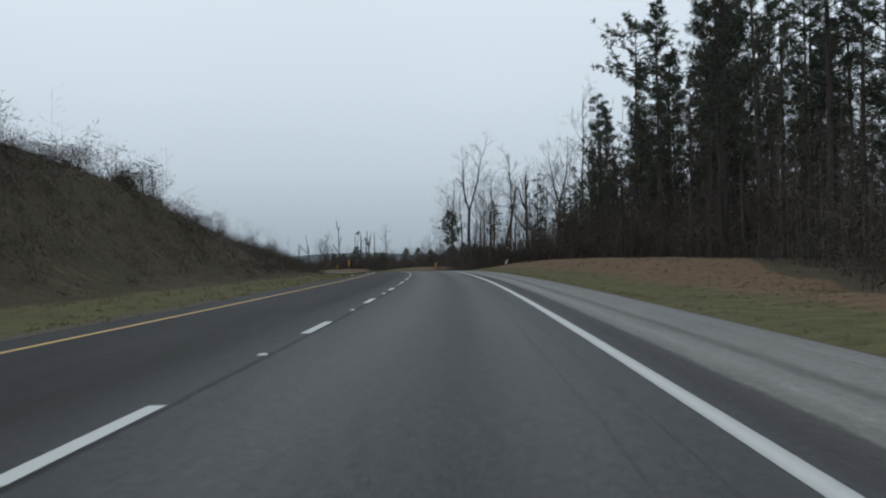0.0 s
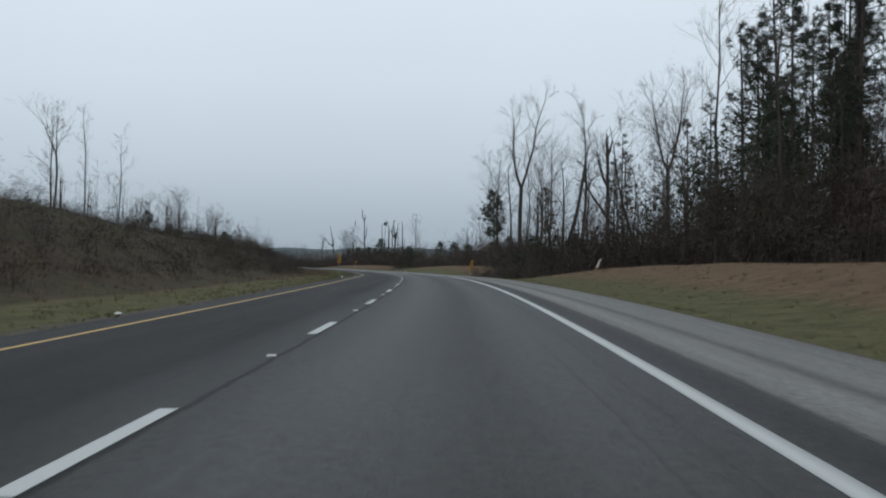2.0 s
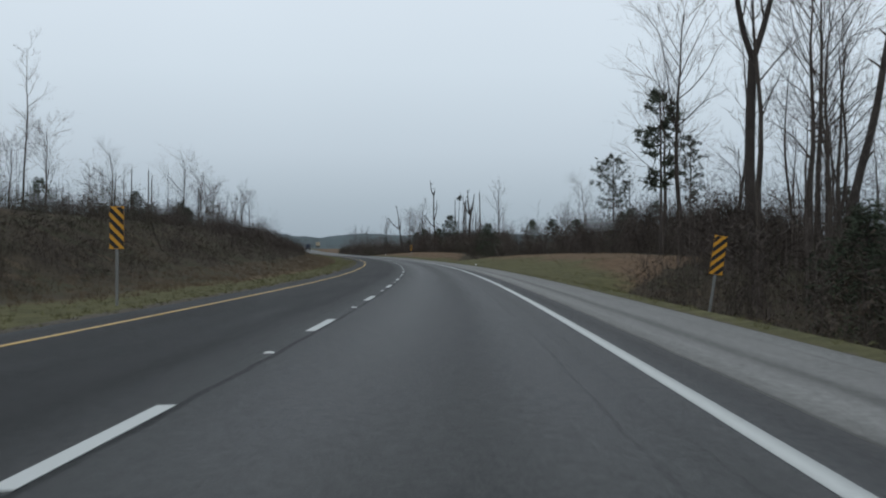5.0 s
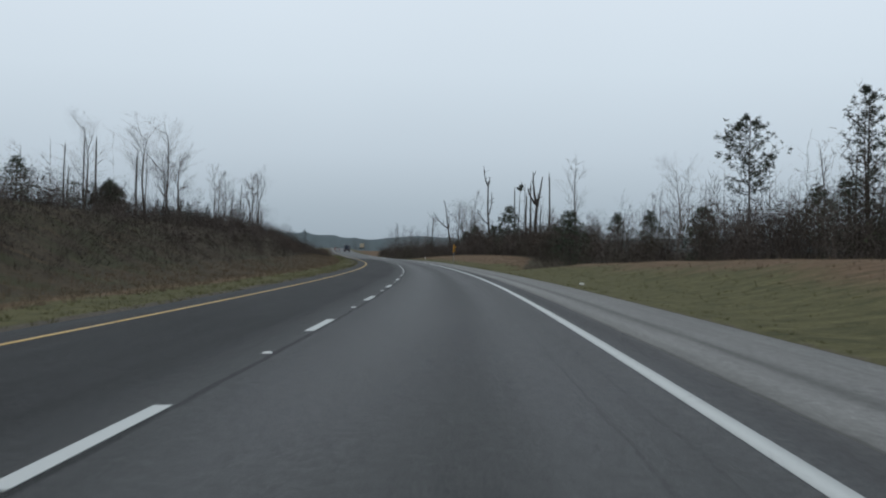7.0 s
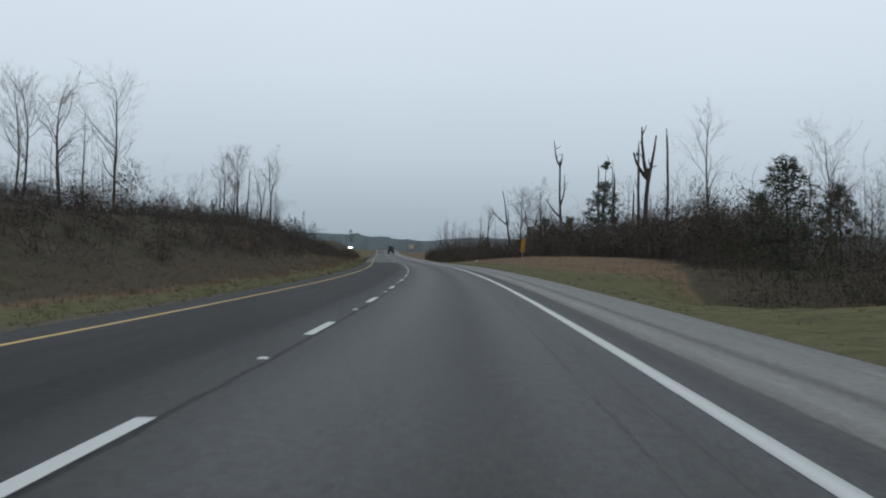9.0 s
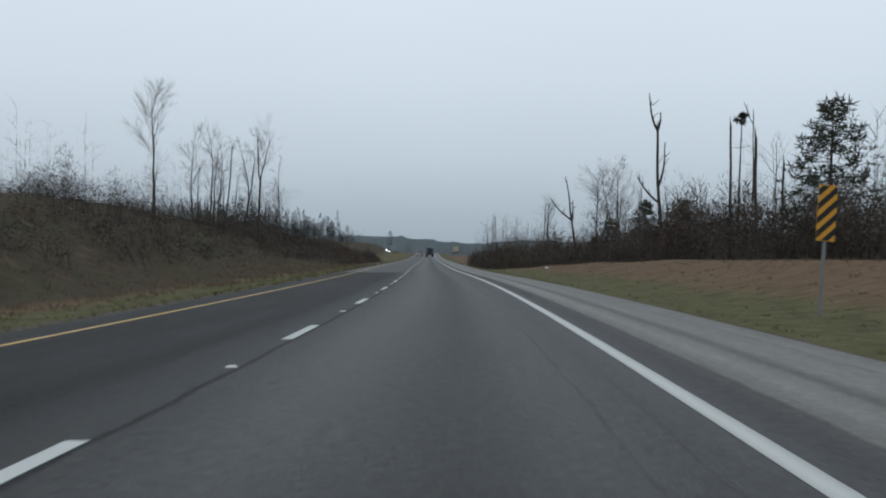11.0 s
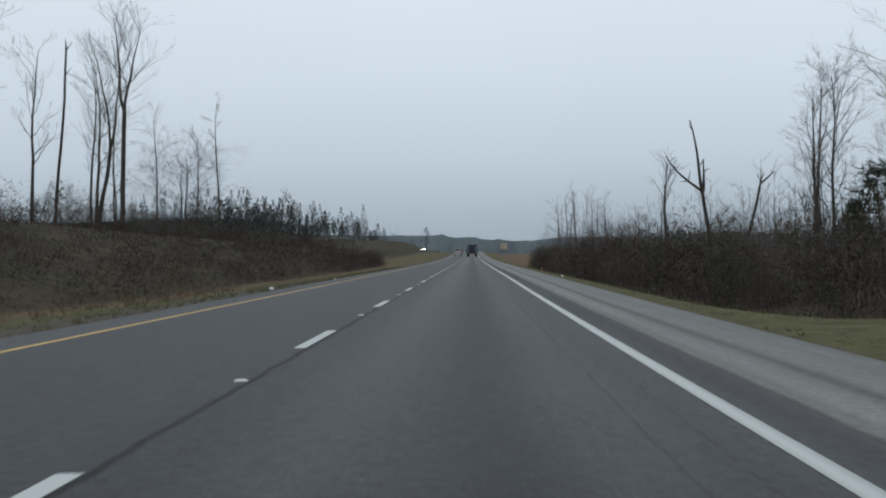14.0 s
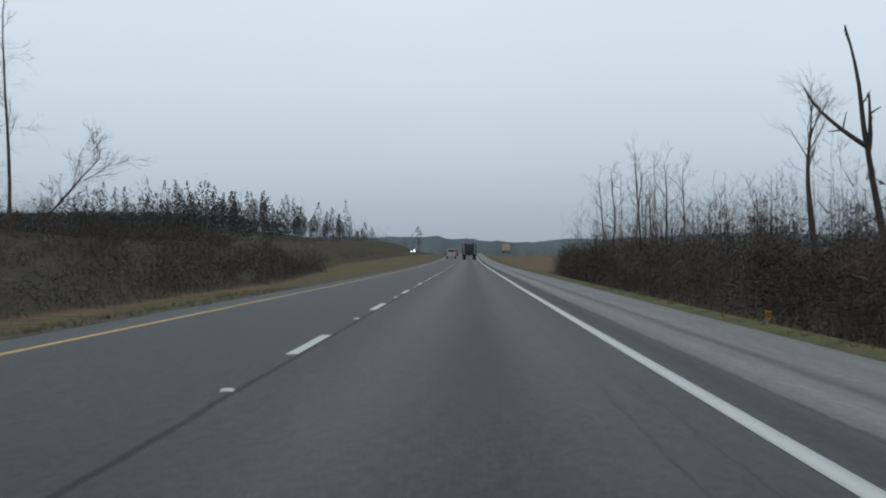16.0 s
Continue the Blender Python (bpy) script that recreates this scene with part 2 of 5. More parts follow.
TWIG = mottled("bare_twigs", (0.066, 0.056, 0.053), (0.135, 0.116, 0.108), 0.8, 6, 0.95, 0, 0.01, 0.2, 0.2, spec=0.05)
NEEDLE = mottled("pine_needles", (0.026, 0.034, 0.027), (0.068, 0.080, 0.060), 0.5, 3, 0.8, 0, 0.01, 0.2, 0.35, spec=0.15)
NEEDLE_DARK = mottled("cedar_foliage", (0.024, 0.033, 0.024), (0.058, 0.071, 0.048), 0.7, 4, 0.85, 0, 0.01, 0.2, 0.35, spec=0.1)
BRUSH = brush_material("dry_brush_twigs", (0.040, 0.035, 0.032), (0.096, 0.082, 0.075), (0.050, 0.050, 0.032), (0.112, 0.070, 0.045))
BRUSH_LEAF = brush_material("withered_brush_leaves", (0.030, 0.026, 0.021), (0.080, 0.066, 0.055), (0.042, 0.045, 0.027), (0.105, 0.065, 0.041))
GREEN_LEAF = mottled("evergreen_brush_leaves", (0.020, 0.028, 0.017), (0.052, 0.062, 0.036), 0.2, 1.5, 0.85, 0, 0.01, 0, 0.3, spec=0.05)
GRASS = mottled("mown_verge_grass", (0.070, 0.074, 0.034), (0.135, 0.130, 0.064), 0.2, 4, 0.9, 0, 0.01, 0, 0.4, spec=0.1)
STRAW = mottled("dry_straw_grass", (0.085, 0.068, 0.048), (0.165, 0.130, 0.092), 0.15, 4, 0.95, 0, 0.01, 0, 0.35, spec=0.05)
FAR_WOOD = mottled("distant_bare_woods", (0.060, 0.059, 0.060), (0.105, 0.101, 0.100), 0.01, 0.4, 0.95, 0, 0.01, 0, 0.3, spec=0.0)
# far needles paled towards blue-grey: slight distance haze put into the colour
HAZED_PINE = mottled("haze_tinted_pine_woods", (0.042, 0.050, 0.049), (0.074, 0.084, 0.081), 0.01, 0.4, 0.95, 0, 0.01, 0, 0.3, spec=0.0)
# hill canopy: distance haze is painted in as a pale blue-grey base colour
HAZED_HILL = mottled("haze_tinted_wooded_hills", (0.095, 0.118, 0.128), (0.130, 0.156, 0.166), 0.004, 0.06, 1.0, 0, 0.01, 0, 0.2, spec=0.0)

# ---- mesh helpers ----
class Buffer:
    """Grows vertices and faces for one mesh."""

    def __init__(self):
        self.v, self.f = [], []

    def tube(self, points, radii, sides, cap=False):
        base, ref = len(self.v), None
        count = len(points)
        for i, (p, r) in enumerate(zip(points, radii)):
            d = (points[min(i + 1, count - 1)] - points[max(i - 1, 0)]).normalized()
            if ref is None:
                ref = Vector((1, 0, 0)) if abs(d.x) < 0.8 else Vector((0, 1, 0))
            a = (ref - d * ref.dot(d)).normalized()
            ref, b = a, d.cross(a)
            for k in range(sides):
                w = 2 * math.pi * k / sides
                q = p + (a * math.cos(w) + b * math.sin(w)) * r
                self.v.append((q.x, q.y, q.z))
        for i in range(count - 1):
            for k in range(sides):
                o, k2 = base + i * sides, (k + 1) % sides
                self.f.append((o + k, o + k2, o + sides + k2, o + sides + k))
        if cap:
            self.f.append(tuple(base + (count - 1) * sides + k for k in range(sides)))

    def blade(self, p, tip, side):
        o = len(self.v)
        for q in (p - side, p + side, tip):
            self.v.append((q.x, q.y, q.z))
        self.f.append((o, o + 1, o + 2))

    def spike(self, p, tip, r):
        d = tip - p
        a = d.orthogonal().normalized() * r
        b = d.normalized().cross(a)
        o = len(self.v)
        for q in (p + a, p - a * 0.5 + b * 0.87, p - a * 0.5 - b * 0.87, tip):
            self.v.append((q.x, q.y, q.z))
        self.f += [(o, o + 1, o + 3), (o + 1, o + 2, o + 3), (o + 2, o, o + 3)]

    def leaf(self, p, along, side):
        o = len(self.v)
        for q in (p, p + along * 0.5 + side, p + along, p + along * 0.5 - side):
            self.v.append((q.x, q.y, q.z))
        self.f.append((o, o + 1, o + 2, o + 3))

    def arrays(self):
        tris = []
        for f in self.f:
            tris += [(f[0], f[i], f[i + 1]) for i in range(1, len(f) - 1)]
        return np.array(self.v, float), np.array(tris, int)

    def mesh(self, name, material):
        me = bpy.data.meshes.new(name)
        me.from_pydata(self.v, [], self.f)
        me.materials.append(material)
        return me


def array_mesh(name, v, f, material):
    me = bpy.data.meshes.new(name)
    v, f = np.asarray(v, np.float32), np.asarray(f, np.int32)
    k = f.shape[1]
    me.vertices.add(len(v))
    me.vertices.foreach_set("co", v.ravel())
    me.loops.add(f.size)
    me.loops.foreach_set("vertex_index", f.ravel())
    me.polygons.add(len(f))
    me.polygons.foreach_set("loop_start", np.arange(0, f.size, k, dtype=np.int32))
    me.update(calc_edges=True)
    me.materials.append(material)
    return me


def part(name, data, parent, label=""):
    """A mesh under a thing; data is a Buffer's mesh."""
    ob = new(name, data)
    ob.parent = parent
    return tagged(ob, label)


def bm_part(name, bm, material, parent, label="", smooth=False):
    me = bpy.data.meshes.new(name)
    bm.to_mesh(me)
    bm.free()
    me.materials.append(material)
    for p in me.polygons:
        p.use_smooth = smooth
    return part(name, me, parent, label)


def box_bm(size, centre, bevel=0.0, taper=1.0):
    bm = bmesh.new()
    bmesh.ops.create_cube(bm, size=1.0)
    for v in bm.verts:
        k = taper if v.co.z > 0 else 1.0
        v.co = Vector((v.co.x * size[0] * k + centre[0], v.co.y * size[1] * k + centre[1], v.co.z * size[2] + centre[2]))
    if bevel:
        bmesh.ops.bevel(bm, geom=bm.edges[:], offset=bevel, segments=2, affect="EDGES")
    return bm


def smooth01(x):
    x = np.clip(x, 0, 1)
    return x * x * (3 - 2 * x)


def knots(s, pairs):
    """Smooth interpolation of (station, value) pairs."""
    xs, ys = np.array([p[0] for p in pairs], float), np.array([p[1] for p in pairs], float)
    i = np.clip(np.searchsorted(xs, s) - 1, 0, len(xs) - 2)
    return ys[i] + (ys[i + 1] - ys[i]) * smooth01((s - xs[i]) / (xs[i + 1] - xs[i]))


# ---- alignment of the road: station along it, heading (degrees to the left), level and crossfall ----
STEP = 50.0
S_FIRST, S_LAST = -100.0, 4700.0
HEADING = [-3.5, -3.0, -0.889, 0.162, 1.699, 3.443, 5.094, 6.601, 8.257, 9.827, 11.257, 12.822, 13.447, 12.926, 13.158, 12.96, 13.05]
LEVEL = [-1.393, -0.691, 0.012, 0.711, 1.318, 1.673, 1.784, 1.952, 2.212, 2.469, 2.815, 3.214, 3.533, 3.934, 4.383, 4.827, 5.3, 5.85, 6.5, 7.25, 8.1, 9.0, 9.9, 10.7, 11.3, 11.6]
FALL = [0.010, 0.006, 0.0014, 0.0012, 0.0091, 0.004, -0.0022, 0.0091, 0.0019, -0.0018, 0.0096, 0.0042, -0.0162, -0.022, -0.0184, -0.012]
line_s = np.arange(S_FIRST, S_LAST + 0.5, 1.0)
knot_s = S_FIRST + STEP * np.arange(40)


def spread(values):
    """Piecewise-linear knots, eased over the corners."""
    raw = np.interp(line_s, knot_s[: len(values)], values)
    pad = np.r_[np.full(20, raw[0]) - (raw[20] - raw[0]) * np.linspace(1, 0.05, 20), raw, np.full(20, raw[-1])]
    return np.convolve(pad, np.ones(41) / 41, "valid")


line_h, line_z, line_b = np.radians(spread(HEADING)), spread(LEVEL), spread(FALL)
i_zero = int(-S_FIRST)
line_x, line_y = -np.cumsum(np.sin(line_h)), np.cumsum(np.cos(line_h))
line_x, line_y = line_x - line_x[i_zero], line_y - line_y[i_zero]
line_x = line_x - 0.010


def at_station(s, d):
    """World x, y at station s and offset d (right is plus), with the road's level, heading and crossfall there."""
    s = np.asarray(s, float)
    x, y = np.interp(s, line_s, line_x), np.interp(s, line_s, line_y)
    h, z, b = np.interp(s, line_s, line_h), np.interp(s, line_s, line_z), np.interp(s, line_s, line_b)
    return x + d * np.cos(h), y + d * np.sin(h), z, h, b


def to_station(x, y):
    """Station and offset of a place near the road."""
    k = int(np.argmin((line_x - x) ** 2 + (line_y - y) ** 2))
    return float(line_s[k]), float((x - line_x[k]) * math.cos(line_h[k]) + (y - line_y[k]) * math.sin(line_h[k]))


# ---- the ground: verges, banks, gullies and far hills ----
WOOD_EDGE = [(-100, 7.2), (12, 7.2), (27, 8.8), (46, 12), (75, 16), (110, 18), (148, 17), (160, 16), (164, 13.5), (168, 9.0), (171, 7.0), (200, 6.8), (222, 7.2), (246, 8.4), (256, 12), (264, 16), (330, 18), (352, 18.5), (358, 14), (362, 9.5), (366, 8.2), (372, 8.2), (384, 9.8), (400, 12), (416, 15), (500, 16), (532, 14.5), (543, 9.5), (551, 7.2), (600, 6.9), (700, 7.4), (775, 10), (815, 26), (5000, 30)]
RIGHT_RISE = [(-100, 0.2), (40, 0.15), (75, 0.8), (120, 1.0), (140, 0.95), (154, 0.85), (162, 0.7), (167, -0.3), (173, -1.5), (190, -1.9), (220, -2.0), (245, -1.1), (256, 0.2), (268, 0.95), (300, 1.12), (325, 0.95), (345, 0.75), (354, 0.6), (360, 0.15), (367, -1.6), (374, -1.6), (392, 0.2), (412, 0.6), (440, 0.95), (470, 1.0), (500, 0.85), (520, 0.62), (535, 0.3), (549, -0.9), (620, -1.3), (5000, -0.8)]
LEFT_EDGE = [(-100, 10.5), (60, 10), (150, 9), (290, 8.6), (380, 8.6), (450, 8.2), (520, 7.9), (600, 7.5), (650, 8.0), (690, 10.5), (730, 14), (800, 18), (5000, 22)]
LEFT_RISE = [(-100, 7.6), (66, 7.5), (95, 6.9), (115, 5.5), (140, 4.2), (176, 3.6), (212, 3.4), (322, 3.7), (358, 3.6), (395, 3.6), (450, 4.0), (490, 4.3), (505, 4.1), (523, 3.8), (541, 3.2), (560, 2.9), (650, 2.6), (730, 3.0), (790, 3.8), (1000, 5.0), (5000, 6)]

LEFT_HOLLOW = [(-100, 1.3), (60, 1.3), (100, 1.7), (270, 1.6), (400, 1.15), (5000, 1.1)]


def rise(s, d):
    """Height of the ground over the road's plane at its centre."""
    s, d = np.broadcast_arrays(np.asarray(s, float), np.asarray(d, float))
    h = np.zeros(s.shape)
    right = knots(s, RIGHT_RISE)
    edge = knots(s, WOOD_EDGE)
    h += np.where(d > 4.2, -0.10 * smooth01((d - 4.0) / 1.5) + right * smooth01((d - 5.0) / np.clip(edge - 4.0, 3.0, 7.2)), 0)
    h += np.where(d > 4.2, -0.8 * smooth01((d - edge) / 25.0) * (right > -0.5), 0)
    foot = knots(s, LEFT_EDGE)
    h += np.where(d < -5.9, -0.12 * smooth01((-d - 5.9) / 1.5) + knots(s, LEFT_RISE) * smooth01((-d - foot - 0.8) / 12.5) ** knots(s, LEFT_HOLLOW), 0)
    lump = 0.05 * np.sin(s * 0.31 + d * 0.7) * np.sin(d * 0.53 - s * 0.11)
    h += lump * smooth01((np.abs(d + 0.6) - 5.4) / 4.0)
    b = np.interp(s, line_s, line_b)
    h += b * np.clip(d, -7, 7)
    far = smooth01((s - 1300) / 1700) * (15 + 6 * np.sin(d * 0.004 + 1.0) + 5 * np.sin(d * 0.011 + s * 0.002))
    h += far + smooth01((np.abs(d) - 150) / 500) * smooth01((s - 500) / 900) * 6
    h += 5 * smooth01((s - 700) / 300) * smooth01((-d - 38) / 50)
    return h


def level(x, y):
    s, d = to_station(x, y)
    return float(np.interp(s, line_s, line_z) + rise(s, d))


def build_ground():
    s = np.r_[np.arange(-100, 720, 3.0), np.arange(720, 1600, 16.0), np.arange(1600, 4700, 90.0)]
    half = np.r_[np.arange(3.98, 30, 0.8), np.geomspace(30, 2600, 40)]
    d = np.r_[-half[::-1], -2.0, 0.0, 2.0, half]
    ss, dd = np.meshgrid(s, d, indexing="ij")
    x, y, z, h, b = at_station(ss, dd)
    inside = (dd > -5.9) & (dd < 4.0)
    zz = z + rise(ss, dd) - np.where(inside, 0.12, 0.0)
    n_s, n_d = ss.shape
    k = np.arange(n_s * n_d).reshape(n_s, n_d)
    f = np.stack([k[:-1, :-1], k[:-1, 1:], k[1:, 1:], k[1:, :-1]], -1).reshape(-1, 4)
    me = array_mesh("ground", np.stack([x, y, zz], -1).reshape(-1, 3), f, COVER)
    edge, foot = knots(ss, WOOD_EDGE), knots(ss, LEFT_EDGE)
    dry = np.where(dd > 0, np.maximum(np.where((ss < 200) | (ss > 400), smooth01((dd - 5.8) / 3.0) * 0.92, smooth01((dd - 6.8) / 5.0) * 0.8), smooth01((ss - 640) / 60) * 0.3), np.maximum(smooth01((-dd - foot + 0.6) / 2.0) * (0.3 + 0.45 * smooth01((ss - 200) / 60)), smooth01((ss - 600) / 80) * 0.4))
    litter = np.where(dd > 0, smooth01((dd - edge + 0.4) / 1.2), smooth01((-dd - foot + 0.2) / 3.2))
    bare = np.where(dd > 0, smooth01((4.5 - dd) / 0.6), smooth01((dd + 6.9 + 0.8 * smooth01((ss - 480) / 60)) / 0.7))
    col = np.stack([dry, litter, bare, np.ones_like(dry)], -1).reshape(-1, 4).astype(np.float32)
    att = me.color_attributes.new("cover", "FLOAT_COLOR", "POINT")
    att.data.foreach_set("color", col.ravel())
    for p in me.polygons:
        p.use_smooth = True
    tagged(new("ground", me), "grassy verges, dry banks and leaf litter beside the highway", "ground", kind="structure")


build_ground()


def ribbon(name, s, left, right, lift, thick, material, columns=1):
    """A strip of paving along the road between two offsets, with its thickness."""
    s = np.asarray(s, float)
    d = np.linspace(0, 1, columns + 1)[None, :] * (right - left) + left + np.zeros((len(s), 1))
    ss = np.repeat(s[:, None], columns + 1, 1)
    x, y, z, h, b = at_station(ss, d)
    top = np.stack([x, y, z + b * np.clip(d, -7, 7) + lift], -1)
    ring = np.concatenate([top, top[:, ::-1] - (0, 0, thick)], 1)
    dcol = np.concatenate([d, d[:, ::-1]], 1)
    scol = np.concatenate([ss, ss], 1)
    n, m = ring.shape[:2]
    k = np.arange(n * m).reshape(n, m)
    k2 = np.roll(k, -1, 1)
    f = np.stack([k[:-1], k2[:-1], k2[1:], k[1:]], -1).reshape(-1, 4)
    me = array_mesh(name, ring.reshape(-1, 3), f, material)
    uv = me.uv_layers.new(name="UVMap")
    flat = np.stack([dcol.ravel(), scol.ravel()], -1)
    loops = np.zeros(len(me.loops), np.int32)
    me.loops.foreach_get("vertex_index", loops)
    uv.data.foreach_set("uv", flat[loops].astype(np.float32).ravel())
    return me


road_s = np.r_[np.arange(-60, 720, 4.0), np.arange(720, 1500, 12.0)]
road = tagged(new("road", ribbon("road", road_s, -5.95, 2.2, 0.0, 0.25, ASPHALT, 8)), "dark worn asphalt carriageway with two lanes", "road", kind="structure")
tagged(new("shoulder", ribbon("shoulder", road_s, 2.202, 4.02, -0.006, 0.25, SHOULDER, 4)), "pale grey paved hard shoulder beside the lane", "shoulder", kind="structure")
part("edge_line", ribbon("edge_line", road_s, 1.578, 1.728, 0.004, 0.003, WHITE), road, "solid white edge line")
part("median_line", ribbon("median_line", road_s, -5.20, -5.09, 0.004, 0.003, YELLOW), road, "solid yellow median edge line")
far_road_s = np.arange(1000, 1500, 12.0)
tagged(new("far_road", ribbon("far_road", far_road_s, -25.5, -16.5, 0.25, 0.3, ASPHALT, 6)), "opposite asphalt carriageway beyond the grass median", "road", kind="structure")

# lane dashes and raised markers
CYCLE, PHASE = 12.2, 7.32


def on_road(s, d, lift=0.0):
    x, y, z, h, b = at_station(s, d)
    slope = float(np.interp(s + 2, line_s, line_z) - np.interp(s - 2, line_s, line_z)) / 4
    return pose(float(x), float(y), float(z + b * d + lift), math.degrees(math.atan(slope)), -math.degrees(math.atan(float(b))), math.degrees(float(h)))


dash_me = None
mark_me = None
for k in range(-3, 90):
    s_mid = PHASE + CYCLE * k
    if dash_me is None:
        dash_me = []
        for length in (3.3, 3.55):
            bm = box_bm((0.13, length, 0.006), (0, 0, 0.003), 0.0015)
            dash_me.append(bpy.data.meshes.new("lane_dash"))
            bm.to_mesh(dash_me[-1])
            bm.free()
            dash_me[-1].materials.append(WHITE)
        bm = box_bm((0.11, 0.10, 0.018), (0, 0, 0.009), 0.003, 0.7)
        mark_me = bpy.data.meshes.new("raised_marker")
        bm.to_mesh(mark_me)
        bm.free()
        mark_me.materials.append(mottled("pale_marker_plastic", (0.38, 0.40, 0.40), (0.66, 0.68, 0.67), 6, 40, 0.4, 0.1, 0.002))
    ob = part("lane_dash", dash_me[s_mid > 440], road)
    ob.matrix_basis = on_road(s_mid, -2.008, 0.001)
    if k < 60:
        ob = part("raised_marker", mark_me, road)
        ob.matrix_basis = on_road(s_mid + CYCLE * 0.535, -2.0, 0.0)

# ---- trees ----


def jitter(r, k):
    return Vector((r.uniform(-k, k), r.uniform(-k, k), r.uniform(-k, k)))


def wander(r, start, way, length, count, wobble, lift=0.0):
    """A wavering line of points."""
    pts, d = [start.copy()], way.normalized()
    for _ in range(count):
        d = (d + jitter(r, wobble) + Vector((0, 0, lift))).normalized()
        pts.append(pts[-1] + d * (length / count))
    return pts


def plumb(line, lean, height):
    """Shears a wandering trunk so that its tip stands where its lean says."""
    drift = line[-1] - Vector((lean[0] * height, lean[1] * height, 0))
    rise_by = height / max(line[-1].z - line[0].z, 0.1)
    return [Vector((p.x - drift.x * k / (len(line) - 1), p.y - drift.y * k / (len(line) - 1), line[0].z + (p.z - line[0].z) * rise_by)) for k, p in enumerate(line)]


def taper(r0, r1, count, power=1.0):
    return [r0 + (r1 - r0) * (i / count) ** power for i in range(count + 1)]


def turned(way, angle, spin):
    """way, bent off by angle and spun about itself (radians)."""
    side = way.orthogonal().normalized()
    side = Matrix.Rotation(spin, 3, way) @ side
    return (way * math.cos(angle) + side * math.sin(angle)).normalized()


def limb_set(r, wood, fine, line, radius, first, count, reach, angle, depth, twigs, lift=0.06):
    """Limbs off a line of points, in turn with boughs and sprays of thin twigs."""
    n = len(line) - 1
    for i in range(count):
        u = first + (1 - first) * (i + r.random()) / count
        v = (u - first) / (1 - first)
        k = min(int(u * n), n - 1)
        p = line[k].lerp(line[k + 1], u * n - k)
        way = (line[k + 1] - line[k]).normalized()
        size = reach * (0.5 + 0.75 * math.sin(math.pi * (0.2 + 0.68 * v))) * r.uniform(0.55, 1.15)
        rad = radius * (1 - u * 0.8) * r.uniform(0.3, 0.52)
        d = turned(way, angle * r.uniform(0.6, 1.3), r.uniform(0, 6.28))
        if depth > 1:
            pts = wander(r, p, d, size, 5, 0.2, lift * 1.4)
            wood.tube(pts, taper(rad, max(rad * 0.2, 0.012), 5), 4)
            limb_set(r, wood, fine, pts, rad, 0.25, twigs, size * 0.5, angle * 0.9, depth - 1, twigs, lift)
        elif depth == 1:
            pts = wander(r, p, d, size, 2, 0.22, lift)
            wood.tube(pts[::2], (min(rad, 0.035), 0.008), 3)
            limb_set(r, wood, fine, pts, rad, 0.15, twigs, size * 0.62, angle * 0.9, 0, twigs, lift)
        else:
            tip = p + (d + jitter(r, 0.2) + Vector((0, 0, lift))).normalized() * size
            fine.blade(p, tip, turned(d, 1.57, r.uniform(0, 6.28)) * 0.008)
            for q in (0.35, 0.7):
                b = p.lerp(tip, q + r.uniform(-0.15, 0.15))
                e = turned(d, r.uniform(0.4, 0.9), r.uniform(0, 6.28)) * size * r.uniform(0.3, 0.6)
                fine.blade(b, b + e, turned(d, 1.57, r.uniform(0, 6.28)) * 0.006)


def bare_tree(x, y, height, label, seed, spread=0.24, lean=(0.0, 0.0), girth=None, fork=0, first=0.4, limbs=14, twigs=4, bark=None, depth=3, angle=0.7, sink=0.3):
    """A leafless broadleaf tree: trunk with limbs, and a crown of fine twigs."""
    r = random.Random(seed)
    twigs = twigs + 1
    wood, fine = Buffer(), Buffer()
    girth = girth or height * 0.0105
    way = Vector((lean[0], lean[1], 1))
    line = plumb(wander(r, Vector((0, 0, -sink)), way, height, 9, 0.085, 0.03), lean, height + sink)
    if fork:
        cut = fork
        stem = line[: cut + 1]
        wood.tube([line[0] - Vector((0, 0, 0.3))] + stem, [girth * 1.45] + taper(girth, girth * 0.75, cut), 7)
        for sgn in (-1, 1):
            d = Vector((sgn * r.uniform(0.12, 0.34), r.uniform(-0.2, 0.2), 1)) + Vector((lean[0], lean[1], 0))
            arm = wander(r, stem[-1], d, height * (1 - cut / 9) * r.uniform(0.75, 1.08), 7, 0.15, 0.08)
            wood.tube(arm, taper(girth * 0.6, 0.02, 7), 5)
            limb_set(r, wood, fine, arm, girth * 0.6, 0.15, max(4, limbs // 2), height * spread, angle, depth - 1, twigs)
    else:
        wood.tube([line[0] - Vector((0, 0, 0.3))] + line, [girth * 1.45] + taper(girth, 0.025, 9, 1.1), 7)
        limb_set(r, wood, fine, line, girth, first, limbs, height * spread, angle, depth - 1, twigs)
    squash = min(max(height / max(q[2] for q in wood.v), 0.7), 1.25)
    for buf in (wood, fine):
        buf.v = [(q[0], q[1], q[2] * squash) for q in buf.v]
    tree = tagged(new("bare_tree"), label, "tree", "leafless roadside trees")
    tree.matrix_basis = pose(x, y, level(x, y), 0, 0, r.uniform(0, 360) if not (fork or lean != (0.0, 0.0)) else 0)
    part("trunk", wood.mesh("trunk", bark or BARK), tree)
    tagged(part("twig_spray", fine.mesh("twig_spray", TWIG), tree), kind="stuff")
    return tree


